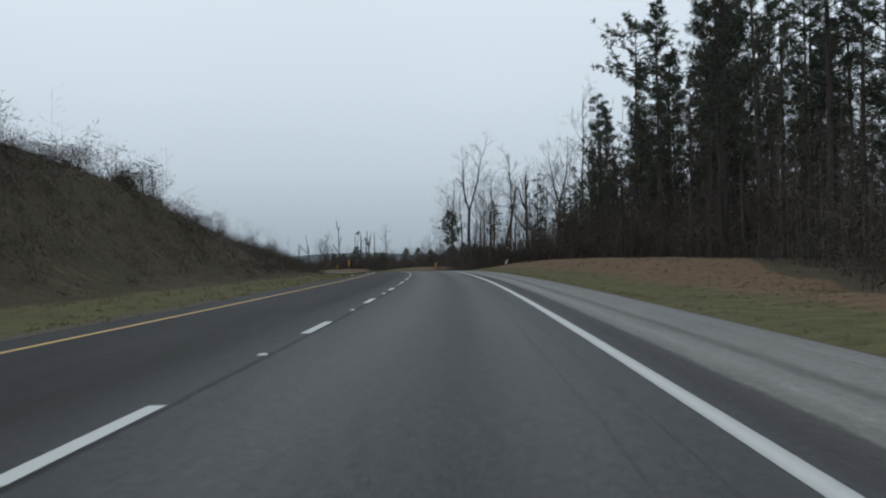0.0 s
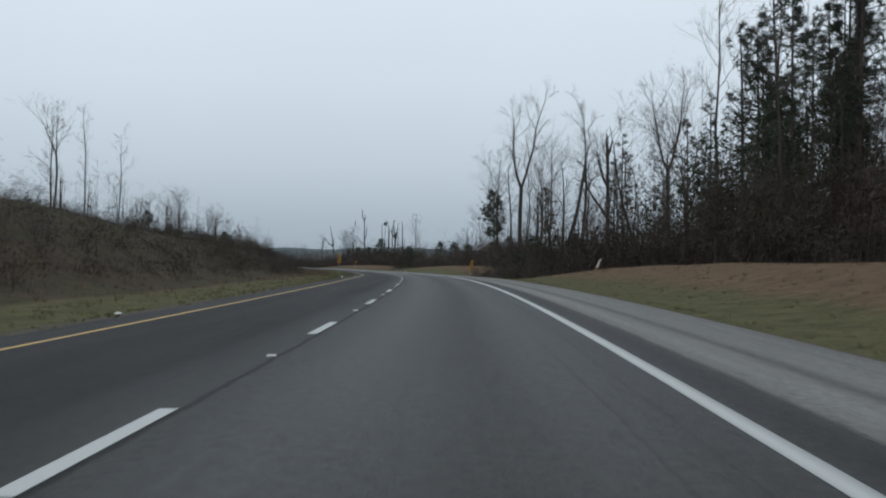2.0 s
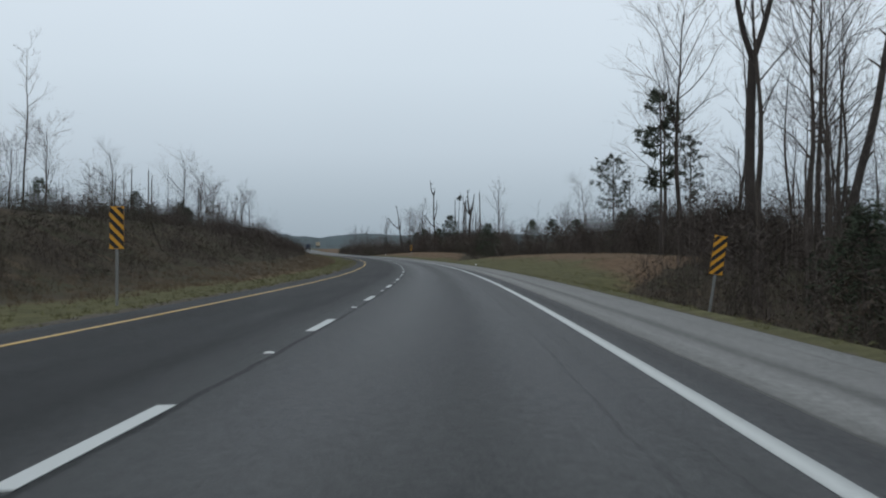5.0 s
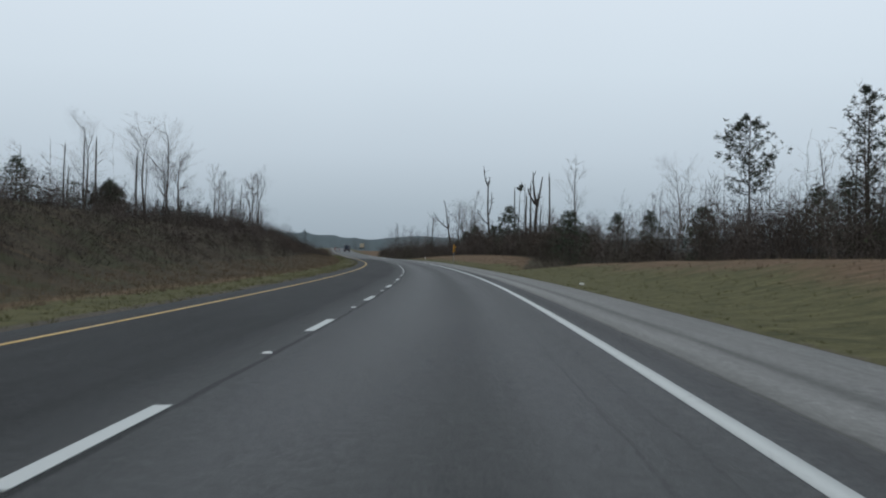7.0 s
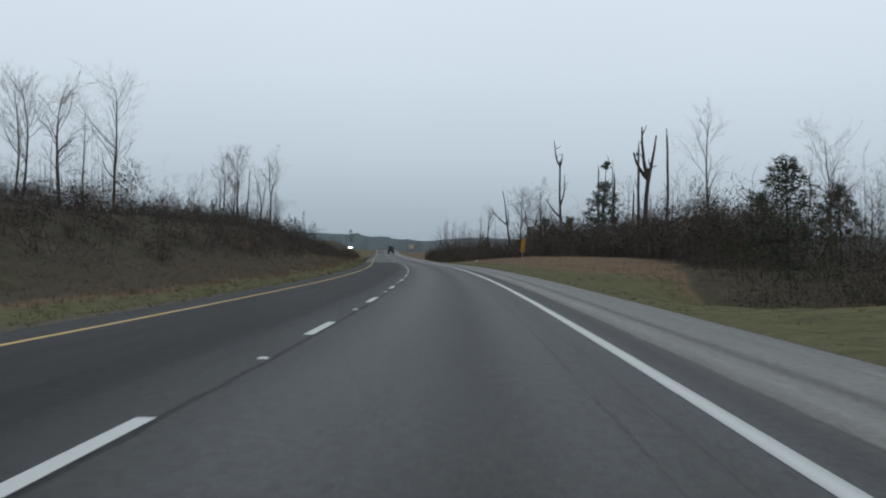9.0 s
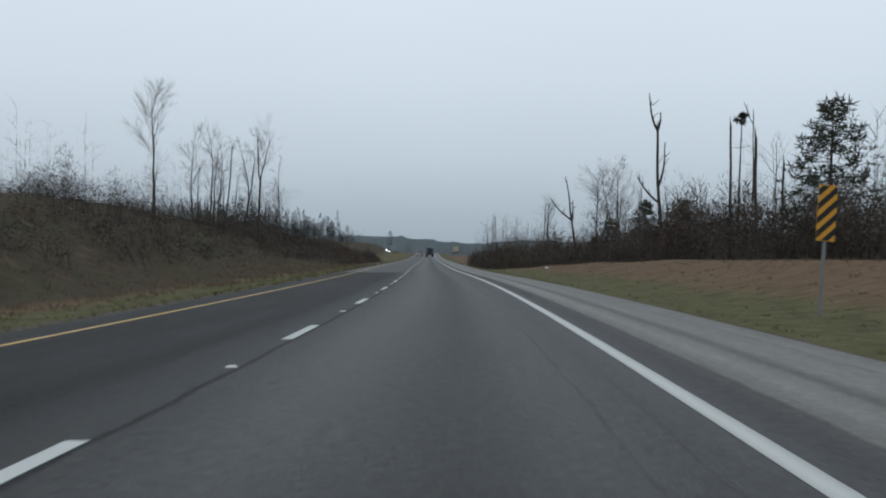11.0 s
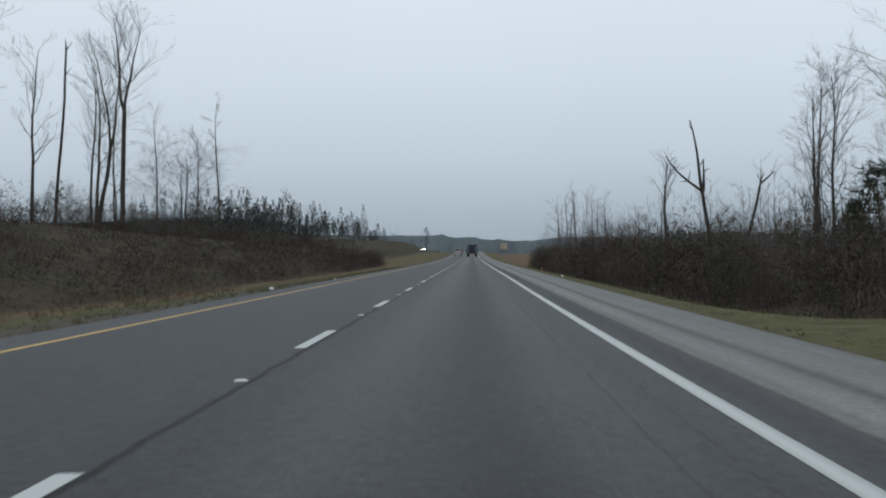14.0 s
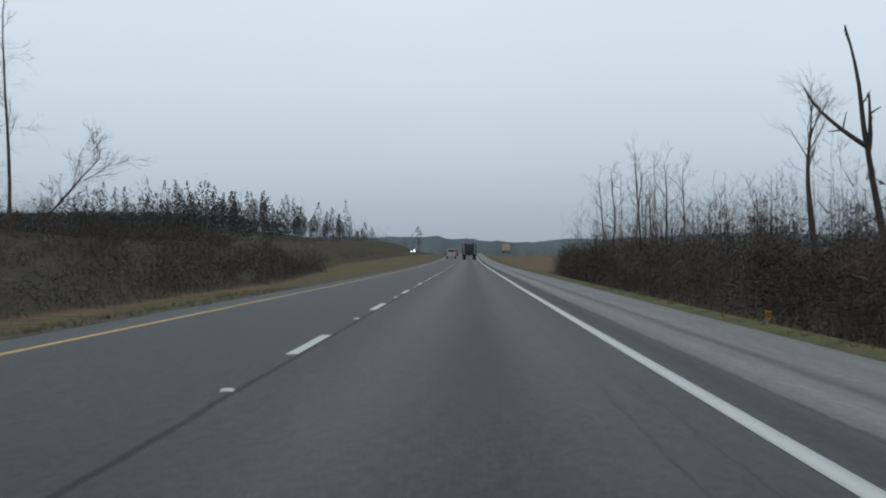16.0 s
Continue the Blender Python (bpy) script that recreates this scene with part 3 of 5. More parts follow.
def snag(x, y, height, label, seed, lean=(0.0, 0.0), girth=None, stubs=3, arms=(), bark=None):
    """A broken dead trunk. arms: (share of the height, sideways, forward, length, bend) of its main limbs."""
    r = random.Random(seed)
    wood = Buffer()
    girth = girth or height * 0.013
    line = plumb(wander(r, Vector((0, 0, -0.3)), Vector((lean[0], lean[1], 1)), height, 8, 0.05, 0.02), lean, height + 0.3)
    wood.tube([line[0] - Vector((0, 0, 0.3))] + line, [girth * 1.4] + taper(girth, girth * 0.55, 8), 7, True)
    tip = line[-1]
    for k in range(3):
        a = r.uniform(0, 6.28)
        wood.tube([tip + Vector((math.cos(a), math.sin(a), 0)) * girth * 0.25, tip + Vector((math.cos(a) * girth * 0.4, math.sin(a) * girth * 0.4, r.uniform(0.4, 1.1)))], [girth * 0.3, 0.02], 4)
    for share, side, ahead, long, bend in arms:
        k = min(int(share * 8), 7)
        p = line[k].lerp(line[k + 1], share * 8 - k)
        pts = wander(r, p, Vector((side, ahead, 0.6)), long, 6, 0.10, bend)
        wood.tube(pts, taper(girth * 0.62, girth * 0.2, 6), 6, True)
        for q in range(3):
            u = r.randint(2, 5)
            d = turned((pts[u] - pts[u - 1]).normalized(), r.uniform(0.6, 1.1), r.uniform(0, 6.28))
            wood.tube(wander(r, pts[u], d, long * r.uniform(0.12, 0.3), 3, 0.2, 0.05), taper(girth * 0.22, 0.03, 3), 4)
    for k in range(stubs):
        u = r.randint(3, 8)
        d = turned(Vector((0, 0, 1)), r.uniform(0.5, 1.2), r.uniform(0, 6.28))
        wood.tube(wander(r, line[u], d, height * r.uniform(0.05, 0.14), 3, 0.15, 0.05), taper(girth * 0.3, girth * 0.12, 3), 5, True)
    tree = tagged(new("dead_tree"), label, "dead tree", "broken dead trunks")
    tree.matrix_basis = pose(x, y, level(x, y))
    part("trunk", wood.mesh("trunk", bark or BARK_DARK), tree)
    return tree


def needle_clump(r, buf, p, size, count, broad=0.11):
    for _ in range(count):
        d = Vector((r.gauss(0, 1), r.gauss(0, 1), r.gauss(0.25, 0.8))).normalized()
        q = p + d * size * r.uniform(0.0, 0.35)
        side = d.orthogonal().normalized()
        side = Matrix.Rotation(r.uniform(0, 6.28), 3, d) @ side
        buf.blade(q, q + d * size * r.uniform(0.7, 1.1), side * size * broad)


def pine_tree(x, y, height, label, seed, crown=0.45, reach=0.16, boughs=46, dense=5, lean=(0.0, 0.0), flat=0.0, bark=None, tuft=0.5, needles=20, broad=0.11):
    """A tall pine: a straight trunk, bare below, with whorled boughs that carry needle clumps."""
    r = random.Random(seed)
    wood, green = Buffer(), Buffer()
    girth = height * 0.0095
    line = plumb(wander(r, Vector((0, 0, -0.3)), Vector((lean[0], lean[1], 1)), height, 10, 0.02, 0.01), lean, height + 0.3)
    wood.tube([line[0] - Vector((0, 0, 0.3))] + line, [girth * 1.35] + taper(girth, 0.04, 10, 1.2), 7)
    for i in range(boughs):
        u = (1 - crown) + crown * (i + r.random()) / boughs
        k = min(int(u * 10), 9)
        p = line[k].lerp(line[k + 1], u * 10 - k)
        v = (u - 1 + crown) / crown
        shape = (0.45 + 1.6 * v * (1 - v) * 1.6 - 0.25 * v) if not flat else (0.55 + flat * math.sin(v * 3.0))
        long = height * reach * max(0.18, shape) * r.uniform(0.55, 1.1)
        a = r.uniform(0, 6.28)
        pts = wander(r, p, Vector((math.cos(a), math.sin(a), r.uniform(0.0, 0.4))), long, 4, 0.14, 0.07)
        wood.tube(pts[::2], taper(girth * 0.32 * (1.2 - v), 0.018, 2), 3)
        for q in range(dense):
            w = 0.35 + 0.65 * (q + r.random()) / dense
            j = min(int(w * 4), 3)
            needle_clump(r, green, pts[j].lerp(pts[j + 1], w * 4 - j) + jitter(r, long * 0.16), r.uniform(0.75, 1.25) * tuft, needles, broad)
    for _ in range(5):
        u = r.uniform(0.25, 1 - crown)
        k = min(int(u * 10), 9)
        a = r.uniform(0, 6.28)
        wood.tube(wander(r, line[k], Vector((math.cos(a), math.sin(a), 0.1)), height * r.uniform(0.03, 0.08), 3, 0.15), taper(girth * 0.18, 0.015, 3), 4)
    tree = tagged(new("pine_tree"), label, "pine tree", "roadside pines")
    tree.matrix_basis = pose(x, y, level(x, y))
    part("trunk", wood.mesh("trunk", bark or BARK_DARK), tree)
    tagged(part("crown", green.mesh("crown", NEEDLE), tree), kind="stuff")
    return tree


def cedar(x, y, height, label, seed, width=0.34):
    """A dark evergreen with foliage to the ground."""
    r = random.Random(seed)
    wood, green = Buffer(), Buffer()
    line = wander(r, Vector((0, 0, -0.3)), Vector((0, 0, 1)), height, 6, 0.03)
    wood.tube(line, taper(height * 0.02, 0.02, 6), 6)
    for i in range(int(150 + height * 24)):
        u = r.random() ** 0.8
        k = min(int(u * 6), 5)
        p = line[k].lerp(line[k + 1], u * 6 - k)
        out = height * width * math.sin(math.pi * (0.2 + 0.74 * u)) * math.sqrt(r.random()) * r.uniform(0.7, 1.15)
        a = r.uniform(0, 6.28)
        q = p + Vector((math.cos(a) * out, math.sin(a) * out, r.uniform(-0.2, 0.4)))
        needle_clump(r, green, q, r.uniform(0.3, 0.52), 12, 0.09)
        if i % 6 == 0:
            wood.tube([p, q], [0.03, 0.012], 3)
    tree = tagged(new("evergreen_tree"), label, "evergreen tree", "dark young evergreens")
    tree.matrix_basis = pose(x, y, level(x, y))
    part("trunk", wood.mesh("trunk", BARK_DARK), tree)
    tagged(part("foliage", green.mesh("foliage", NEEDLE_DARK), tree), kind="stuff")
    return tree


# first stretch, tall woods on the outside of the bend
pine_tree(22.5, 154.4, 27.8, "tall pine with an open layered crown above the wood edge", 1, 0.27, 0.21, 28, 8, flat=0.55, tuft=0.5, needles=18)
bare_tree(19.7, 187.0, 29.0, "tall slender leafless tree with a pale twiggy top", 2, 0.12, first=0.6, limbs=15, girth=0.20, twigs=5, bark=BARK_DARK)
pine_tree(22.0, 190.0, 24.0, "mid-height pine with clumped needles beside a bare tree", 3, 0.5, 0.13, 26, 3, tuft=0.4, needles=26, broad=0.07)
pine_tree(23.5, 160.0, 20.5, "bushy young pine standing in front of the taller wood", 4, 0.6, 0.12, 40, tuft=0.36, needles=24, broad=0.07)
bare_tree(14.7, 174.0, 16.5, "leafless tree with a kinked trunk at the wood edge", 5, 0.24, fork=5, limbs=14, twigs=5)
bare_tree(15.2, 194.0, 18.5, "crooked leafless tree leaning over the brush", 6, 0.26, lean=(-0.22, 0.0), limbs=12, twigs=5)
snag(13.5, 228.0, 17.4, "dead-topped trunk with one long curved limb", 7, (0.02, 0), 0.30, 4, ((0.5, -0.55, 0.0, 5.8, 0.12), (0.70, -0.5, 0.0, 4.4, 0.25), (0.9, 0.4, 0.0, 1.8, 0.2)))
bare_tree(10.7, 226.0, 23.3, "very tall straight leafless tree with short upper limbs", 8, 0.10, first=0.45, limbs=24, girth=0.28, twigs=5, bark=BARK_DARK)
bare_tree(5.0, 257.0, 27.0, "tall leafless tree with a forked twisting trunk", 9, 0.13, fork=4, limbs=20, girth=0.34, twigs=5, bark=BARK_DARK)
bare_tree(9.0, 262.0, 19.5, "slim leafless tree with fine brownish twigs", 10, 0.22, limbs=18, twigs=5)
snag(10.7, 266.0, 15.7, "leaning broken trunk ending in a blunt tip", 11, (0.22, 0.0), 0.32, 4)
bare_tree(6.9, 246.0, 16.0, "dense twiggy leafless tree in the wood edge", 12, 0.28, limbs=20, twigs=5)
bare_tree(12.8, 243.0, 19.0, "leafless tree with ascending limbs", 13, 0.24, limbs=18, twigs=5)
pine_tree(21.0, 214.0, 18.5, "slender pine with gappy tufted crown", 14, 0.55, 0.13, 20, 3, tuft=0.4, needles=26, broad=0.07)
pine_tree(24.8, 222.0, 22.0, "slender pine with gappy tufted crown", 15, 0.5, 0.12, 20, 3, tuft=0.4, needles=26, broad=0.07)
pine_tree(16.5, 236.0, 18.5, "thin pine with sparse tufts among bare trees", 16, 0.62, 0.09, 18, 3, tuft=0.4, needles=26, broad=0.07)
bare_tree(17.5, 203.0, 23.0, "tall leafless tree with spreading upper limbs", 17, 0.15, fork=5, limbs=18, girth=0.26, twigs=5, bark=BARK_DARK)
bare_tree(1.5, 282.0, 15.0, "leafless tree with pale fine twigs", 18, 0.28, limbs=18, twigs=5)
bare_tree(7.5, 255.0, 20.0, "leafless tree with a hazy fine crown", 181, 0.26, limbs=18, twigs=5)
bare_tree(2.0, 270.0, 18.0, "leafless tree with a hazy fine crown", 182, 0.28, limbs=18, twigs=5)
bare_tree(20.0, 220.0, 21.0, "leafless tree with pale upper twigs", 183, 0.24, limbs=18, twigs=5)
pine_tree(1.0, 278.0, 11.5, "low round-topped pine at the edge of bare woods", 19, 0.6, 0.2, 26, 4)

# second stretch, knolls with shorter woods behind
pine_tree(2.1, 421.0, 18.0, "broad-crowned pine standing above low woods", 21, 0.5, 0.33, 64, 6, tuft=0.42, needles=14)
pine_tree(15.2, 416.0, 21.2, "pine with a dense dark crown over the brush", 22, 0.55, 0.17, 56, 6, tuft=0.42, needles=14)
bare_tree(-2.9, 533.0, 22.6, "broad leafless tree with a rounded twiggy crown", 23, 0.24, limbs=20, twigs=5, first=0.35, bark=BARK_PALE)
bare_tree(-6.6, 516.0, 15.3, "leafless tree with upright limbs", 24, 0.22, limbs=14)
bare_tree(-21.2, 467.0, 16.5, "open leafless tree with a thin pale trunk", 25, 0.22, limbs=12, twigs=4, lean=(0.03, 0))
snag(-26.8, 466.0, 8.5, "cluster of tall broken dead stems from one base", 26, (0.02, 0), 0.34, 0, ((0.95, -0.16, 0.0, 5.4, 0.3), (0.9, 0.12, 0.0, 5.0, 0.4), (0.95, -0.7, 0.0, 3.2, 0.3)))
snag(-25.2, 466.5, 12.5, "straight bare broken trunk", 27, (0.03, 0), 0.18, 1)
snag(-27.6, 465.0, 11.0, "straight bare broken trunk", 28, (0.0, 0), 0.18, 1)
snag(-36.6, 541.6, 18.4 - level(-36.6, 541.6), "tall straight trunk snapped off at the top", 29, (0.0, 0), 0.19, 0, bark=BARK)
snag(-34.1, 541.6, 17.2 - level(-34.1, 541.6), "thick straight trunk with a splintered top", 30, (0.0, 0), 0.26, 0, bark=BARK)
snag(-34.5, 540.9, 18.9 - level(-34.5, 540.9), "thin bare stem bent sideways near its tip", 301, (0.01, 0), 0.09, 1, ((0.97, -0.40, 0.0, 2.6, 0.2),))
pine_tree(-36.3, 542.6, 19.6 - level(-36.3, 542.6), "thin dying pine with one dark needle clump at its top", 302, 0.06, 0.05, 12, 4, lean=(0.05, 0), tuft=0.34, needles=26, broad=0.08)
bare_tree(-32.0, 545.0, 15.5, "thin bare tree with crooked top limbs", 303, 0.16, limbs=7, first=0.7, twigs=2, girth=0.13)
snag(-31.2, 545.5, 12.2, "bare broken trunk standing in the brush", 304, (0.0, 0), 0.2, 0)
snag(-45.0, 576.0, 19.0, "tall dead tree with two bare forked tops", 31, (-0.05, 0), 0.27, 2, ((0.98, -0.4, 0.0, 5.0, 0.22), (0.98, 0.2, 0.0, 2.4, 0.3), (0.60, 0.25, 0.0, 6.0, 0.45), (0.5, -0.9, 0.0, 4.5, 0.12)))
bare_tree(-51.0, 584.0, 16.0, "leafless tree with arching limbs", 32, 0.28, limbs=18, twigs=5, lean=(-0.18, 0))
bare_tree(-52.0, 594.0, 14.0, "thicket-edge leafless tree with brown twigs", 33, 0.28, limbs=18, twigs=5)
bare_tree(-57.3, 648.0, 21.0, "upright leafless tree with dense side twigs", 34, 0.18, limbs=24, first=0.3, twigs=5, bark=BARK_DARK)
bare_tree(-57.0, 607.0, 16.4, "leafless tree with ascending limbs", 35, 0.2, limbs=18, twigs=5, bark=BARK_DARK)
bare_tree(-74.6, 683.0, 15.9, "crooked dark tree with stubby bent limbs", 36, 0.18, limbs=14, first=0.6, girth=0.33, bark=BARK_DARK, lean=(-0.01, 0))
snag(-69.2, 688.0, 10.6, "bare dead tree split into long bare prongs", 37, (-0.14, 0), 0.36, 0, ((0.97, -0.75, 0.0, 6.6, 0.10), (0.98, -0.16, 0.0, 9.4, 0.16), (0.93, 0.2, 0.0, 4.4, 0.5)))
snag(-66.5, 690.0, 11.6, "leaning broken stub with a hooked tip", 38, (0.28, 0), 0.26, 2, ((0.96, 0.9, 0.0, 2.4, 0.05),))
cedar(-31.5, 470.0, 8.0, "dark green conical evergreen in the brush", 41)
cedar(-45.5, 547.0, 8.2, "dark green evergreen below a dead tree", 42, 0.3)
cedar(-41.5, 548.0, 8.4, "dark green evergreen in the brush", 43, 0.34)
cedar(-55.9, 597.0, 5.4, "small dark evergreen at the grass edge", 44, 0.34)
cedar(-9.0, 455.0, 7.5, "dark green evergreen in the brush", 45)
cedar(-4.8, 399.4, 6.8, "dark green evergreen in the brush", 46, 0.4)
for cx, cy, ch, cw in ((-35.1, 146.0, 7.0, 0.42), (-38.8, 142.0, 7.6, 0.4), (-33.5, 153.0, 5.2, 0.45), (-65.6, 389.0, 4.6, 0.4), (-67.5, 393.0, 5.2, 0.34), (-69.5, 399.0, 4.2, 0.4)):
    cedar(cx, cy, ch, "dark evergreen shrub on the crest of the bank", int(cy), cw)
cedar(-14.0, 490.0, 8.5, "pale-topped evergreen among bare trees", 47, 0.3)

# bank on the inside of the bend
bare_tree(-78.0, 356.0, 27.6, "tall thin leafless tree on the bank", 51, 0.12, first=0.5, limbs=14, girth=0.18)
bare_tree(-75.0, 302.0, 27.5, "forked leafless tree with crooked bare limbs", 52, 0.22, fork=6, limbs=10, twigs=4, girth=0.24)
bare_tree(-52.2, 299.0, 10.7, "vine-hung low tree on the bank", 53, 0.3, limbs=16, twigs=5)
bare_tree(-61.5, 313.0, 10.1, "leafless tree with drooping twigs on the bank", 54, 0.3, limbs=16, twigs=5)
bare_tree(-57.5, 262.0, 20.2, "tall leafless sapling with bare lower trunk", 55, 0.1, limbs=14, girth=0.14)
bare_tree(-51.5, 196.0, 16.5, "leafless tree with crooked bare limbs on the bank", 56, 0.22, fork=6, limbs=8, twigs=3)
bare_tree(-53.0, 235.0, 17.7, "slender leafless tree on the bank", 57, 0.14, limbs=16, twigs=5)
bare_tree(-47.0, 168.0, 13.0, "slender leafless tree on the bank", 571, 0.2, limbs=16, twigs=5)
bare_tree(-66.0, 400.0, 13.0, "leafless tree with pinkish fine twigs", 58, 0.26, limbs=14, twigs=5)
bare_tree(-71.5, 420.0, 10.5, "leafless tree with fine twigs on the bank", 59, 0.26, limbs=14, twigs=5)
bare_tree(-85.2, 509.0, 12.5, "spreading leafless tree with dense fine twigs", 60, 0.22, limbs=16, twigs=5, first=0.5, angle=0.6)
bare_tree(-71.8, 428.0, 11.6, "thick-trunked leafless tree with a twiggy top", 61, 0.24, limbs=16, twigs=5, girth=0.2)
bare_tree(-98.5, 498.0, 23.0, "tall leafless tree with a thick trunk on the bank", 62, 0.3, limbs=20, girth=0.26, twigs=5, first=0.3)
bare_tree(-101.0, 494.0, 16.0, "thin leafless tree with a bent upper stem", 63, 0.09, limbs=12, girth=0.16)
bare_tree(-127.0, 526.0, 28.0, "tall leafless tree beyond the bank", 64, 0.2, limbs=18, twigs=5)
bare_tree(-110.5, 580.0, 12.0, "small leafless tree with steep limbs", 65, 0.12, limbs=12)
bare_tree(-112.0, 608.0, 21.5, "tall leafless tree leaning to one side", 66, 0.18, lean=(0.04, 0), limbs=14, fork=5)
bare_tree(-116.6, 612.0, 19.5, "leafless tree with a forked leaning top", 67, 0.2, lean=(0.08, 0), limbs=14, fork=4)
bare_tree(-120.5, 602.0, 19.7, "tall straight leafless tree with pale bark", 68, 0.15, limbs=18, girth=0.15, twigs=5)
snag(-117.5, 607.0, 15.5, "thin leaning broken trunk", 69, (0.08, 0), 0.15, 2)
bare_tree(-119.0, 606.0, 17.0, "leafless tree with a twisted leaning stem", 691, 0.18, lean=(0.05, 0), limbs=12)
bare_tree(-125.0, 598.0, 15.0, "short leafless tree with an uneven crown", 70, 0.22, limbs=14)
for tx, ty, th, tseed in ((-130.0, 636.0, 22.0, 740), (-124.0, 630.0, 15.0, 741), (-120.0, 640.0, 12.5, 742), (-134.0, 648.0, 17.0, 743), (-126.5, 643.0, 15.5, 744)):
    bare_tree(tx, ty, th, "thin leafless tree with steep limbs on the bank", tseed, 0.16, limbs=13, girth=th * 0.008, first=0.35)
bare_tree(-138.5, 652.0, 25.0, "tall leafless tree with steep upper limbs", 71, 0.18, limbs=18, twigs=5)
bare_tree(-126.0, 650.0, 13.5, "leafless tree with wide drooping limbs and dead leaf clumps", 72, 0.40, limbs=22, twigs=6, first=0.25, angle=1.1)
bare_tree(-129.0, 655.0, 13.0, "leafless tree with wide drooping limbs", 721, 0.40, limbs=20, twigs=6, first=0.25, angle=1.1)
bare_tree(-127.4, 662.0, 18.8, "thin upright leafless tree on the bank", 73, 0.08, limbs=14, girth=0.15)
bare_tree(-119.0, 650.0, 6.0, "low wide leafless tree leaning to one side", 731, 0.4, limbs=14, twigs=5, lean=(0.95, -0.3), girth=0.1)
for sx, sy, sh in ((-66, 396.4, 7.2), (-85, 430.7, 11), (-88, 438, 12.5), (-97.5, 456.2, 14), (-101.9, 459, 13), (-106, 470, 10), (-49, 180, 9), (-57, 250, 9)):
    snag(sx, sy, sh, "bare broken trunk standing in the brush", int(sh * 31 + sy), (0.02, 0), 0.16, 2)

# filler trees, one built and then copied, along both wood edges
fill = random.Random(77)
protos = [bare_tree(30, 300 + 6 * i, (12, 14, 11, 15, 13, 10)[i], "thin leafless tree in the roadside woods", 100 + i, (0.2, 0.16, 0.26, 0.14, 0.22, 0.28)[i], limbs=10, twigs=3, first=(0.35, 0.5, 0.3, 0.5, 0.4, 0.25)[i]) for i in range(6)]
pines = [pine_tree(28 + 7 * i, 60 + 9 * i, (25, 23, 27)[i], "tall dark pine in a dense stand", 120 + i, (0.72, 0.8, 0.66)[i], (0.13, 0.12, 0.15)[i], 46, 9, tuft=0.46, needles=15, broad=0.08) for i in range(3)]

open_pines = [pine_tree(46 + 5 * i, 150 + 9 * i, (17, 19, 15)[i], "slender pine with gappy tufted crown", 130 + i, (0.6, 0.5, 0.7)[i], 0.10, 28, 4, tuft=0.30, needles=22, broad=0.055) for i in range(3)]


def plant(proto, s, d, scale, tilt=0.0):
    x, y, z, h, b = at_station(s, d)
    m = pose(float(x), float(y), float(z + rise(s, d)), tilt, fill.uniform(-2, 2), fill.uniform(0, 360))
    return copy_thing(proto, m @ Matrix.Diagonal((scale, scale, scale * fill.uniform(0.88, 1.12), 1)))


for i in range(32):
    s = 62 + 95 * fill.random()
    plant(fill.choice(pines), s, max(0.2 * s + 1.0, 19.0) + 18 * fill.random() ** 1.2, fill.uniform(0.8, 1.1))
for i in range(4):
    s = fill.uniform(80, 172)
    plant(fill.choice(open_pines), s, fill.uniform(24, 34), fill.uniform(0.7, 1.1))
for i in range(5):
    s = fill.uniform(120, 170)
    plant(fill.choice(open_pines), s, fill.uniform(24, 36), fill.uniform(0.75, 1.1))
for i in range(16):
    s = fill.uniform(116, 148)
    plant(fill.choice(pines), s, fill.uniform(21, 34), fill.uniform(0.68, 0.95))
for i in range(18):
    s = fill.uniform(150, 186)
    plant(fill.choice(pines), s, 17.5 + 0.3 * (s - 150) + 9 * fill.random(), fill.uniform(0.55, 0.8))
for i in range(36):
    s = fill.uniform(60, 176)
    plant(fill.choice(protos), s, fill.uniform(17.5, 26), fill.uniform(0.6, 1.2))
for i in range(46):
    s = fill.uniform(180, 318)
    plant(fill.choice(protos), s, float(knots(s, WOOD_EDGE)) + 3 + 24 * fill.random(), fill.uniform(0.6, 1.25))
for i in range(10):
    s = fill.uniform(190, 300)
    plant(fill.choice(open_pines), s, float(knots(s, WOOD_EDGE)) + 12 + 20 * fill.random(), fill.uniform(0.7, 1.05))
for i in range(50):
    s = fill.uniform(320, 560)
    plant(fill.choice(protos), s, max(float(knots(s, WOOD_EDGE)), 13) + 6 + 34 * fill.random(), fill.uniform(0.4, 0.78))
for i in range(52):
    s = fill.uniform(545, 790)
    plant(fill.choice(protos), s, float(knots(s, WOOD_EDGE)) + 4 + 36 * fill.random(), fill.uniform(0.42, 0.82))
for i in range(16):
    s = fill.uniform(690, 800)
    plant(fill.choice(protos), s, float(knots(s, WOOD_EDGE)) + 2 + 14 * fill.random(), fill.uniform(0.6, 0.95))
for i in range(46):
    s = fill.uniform(90, 480)
    plant(fill.choice(protos), s, -fill.uniform(30, 58), fill.uniform(0.3, 0.7))
for i in range(16):
    s = fill.uniform(480, 720)
    plant(fill.choice(protos), s, -fill.uniform(42, 90), fill.uniform(0.35, 0.7))

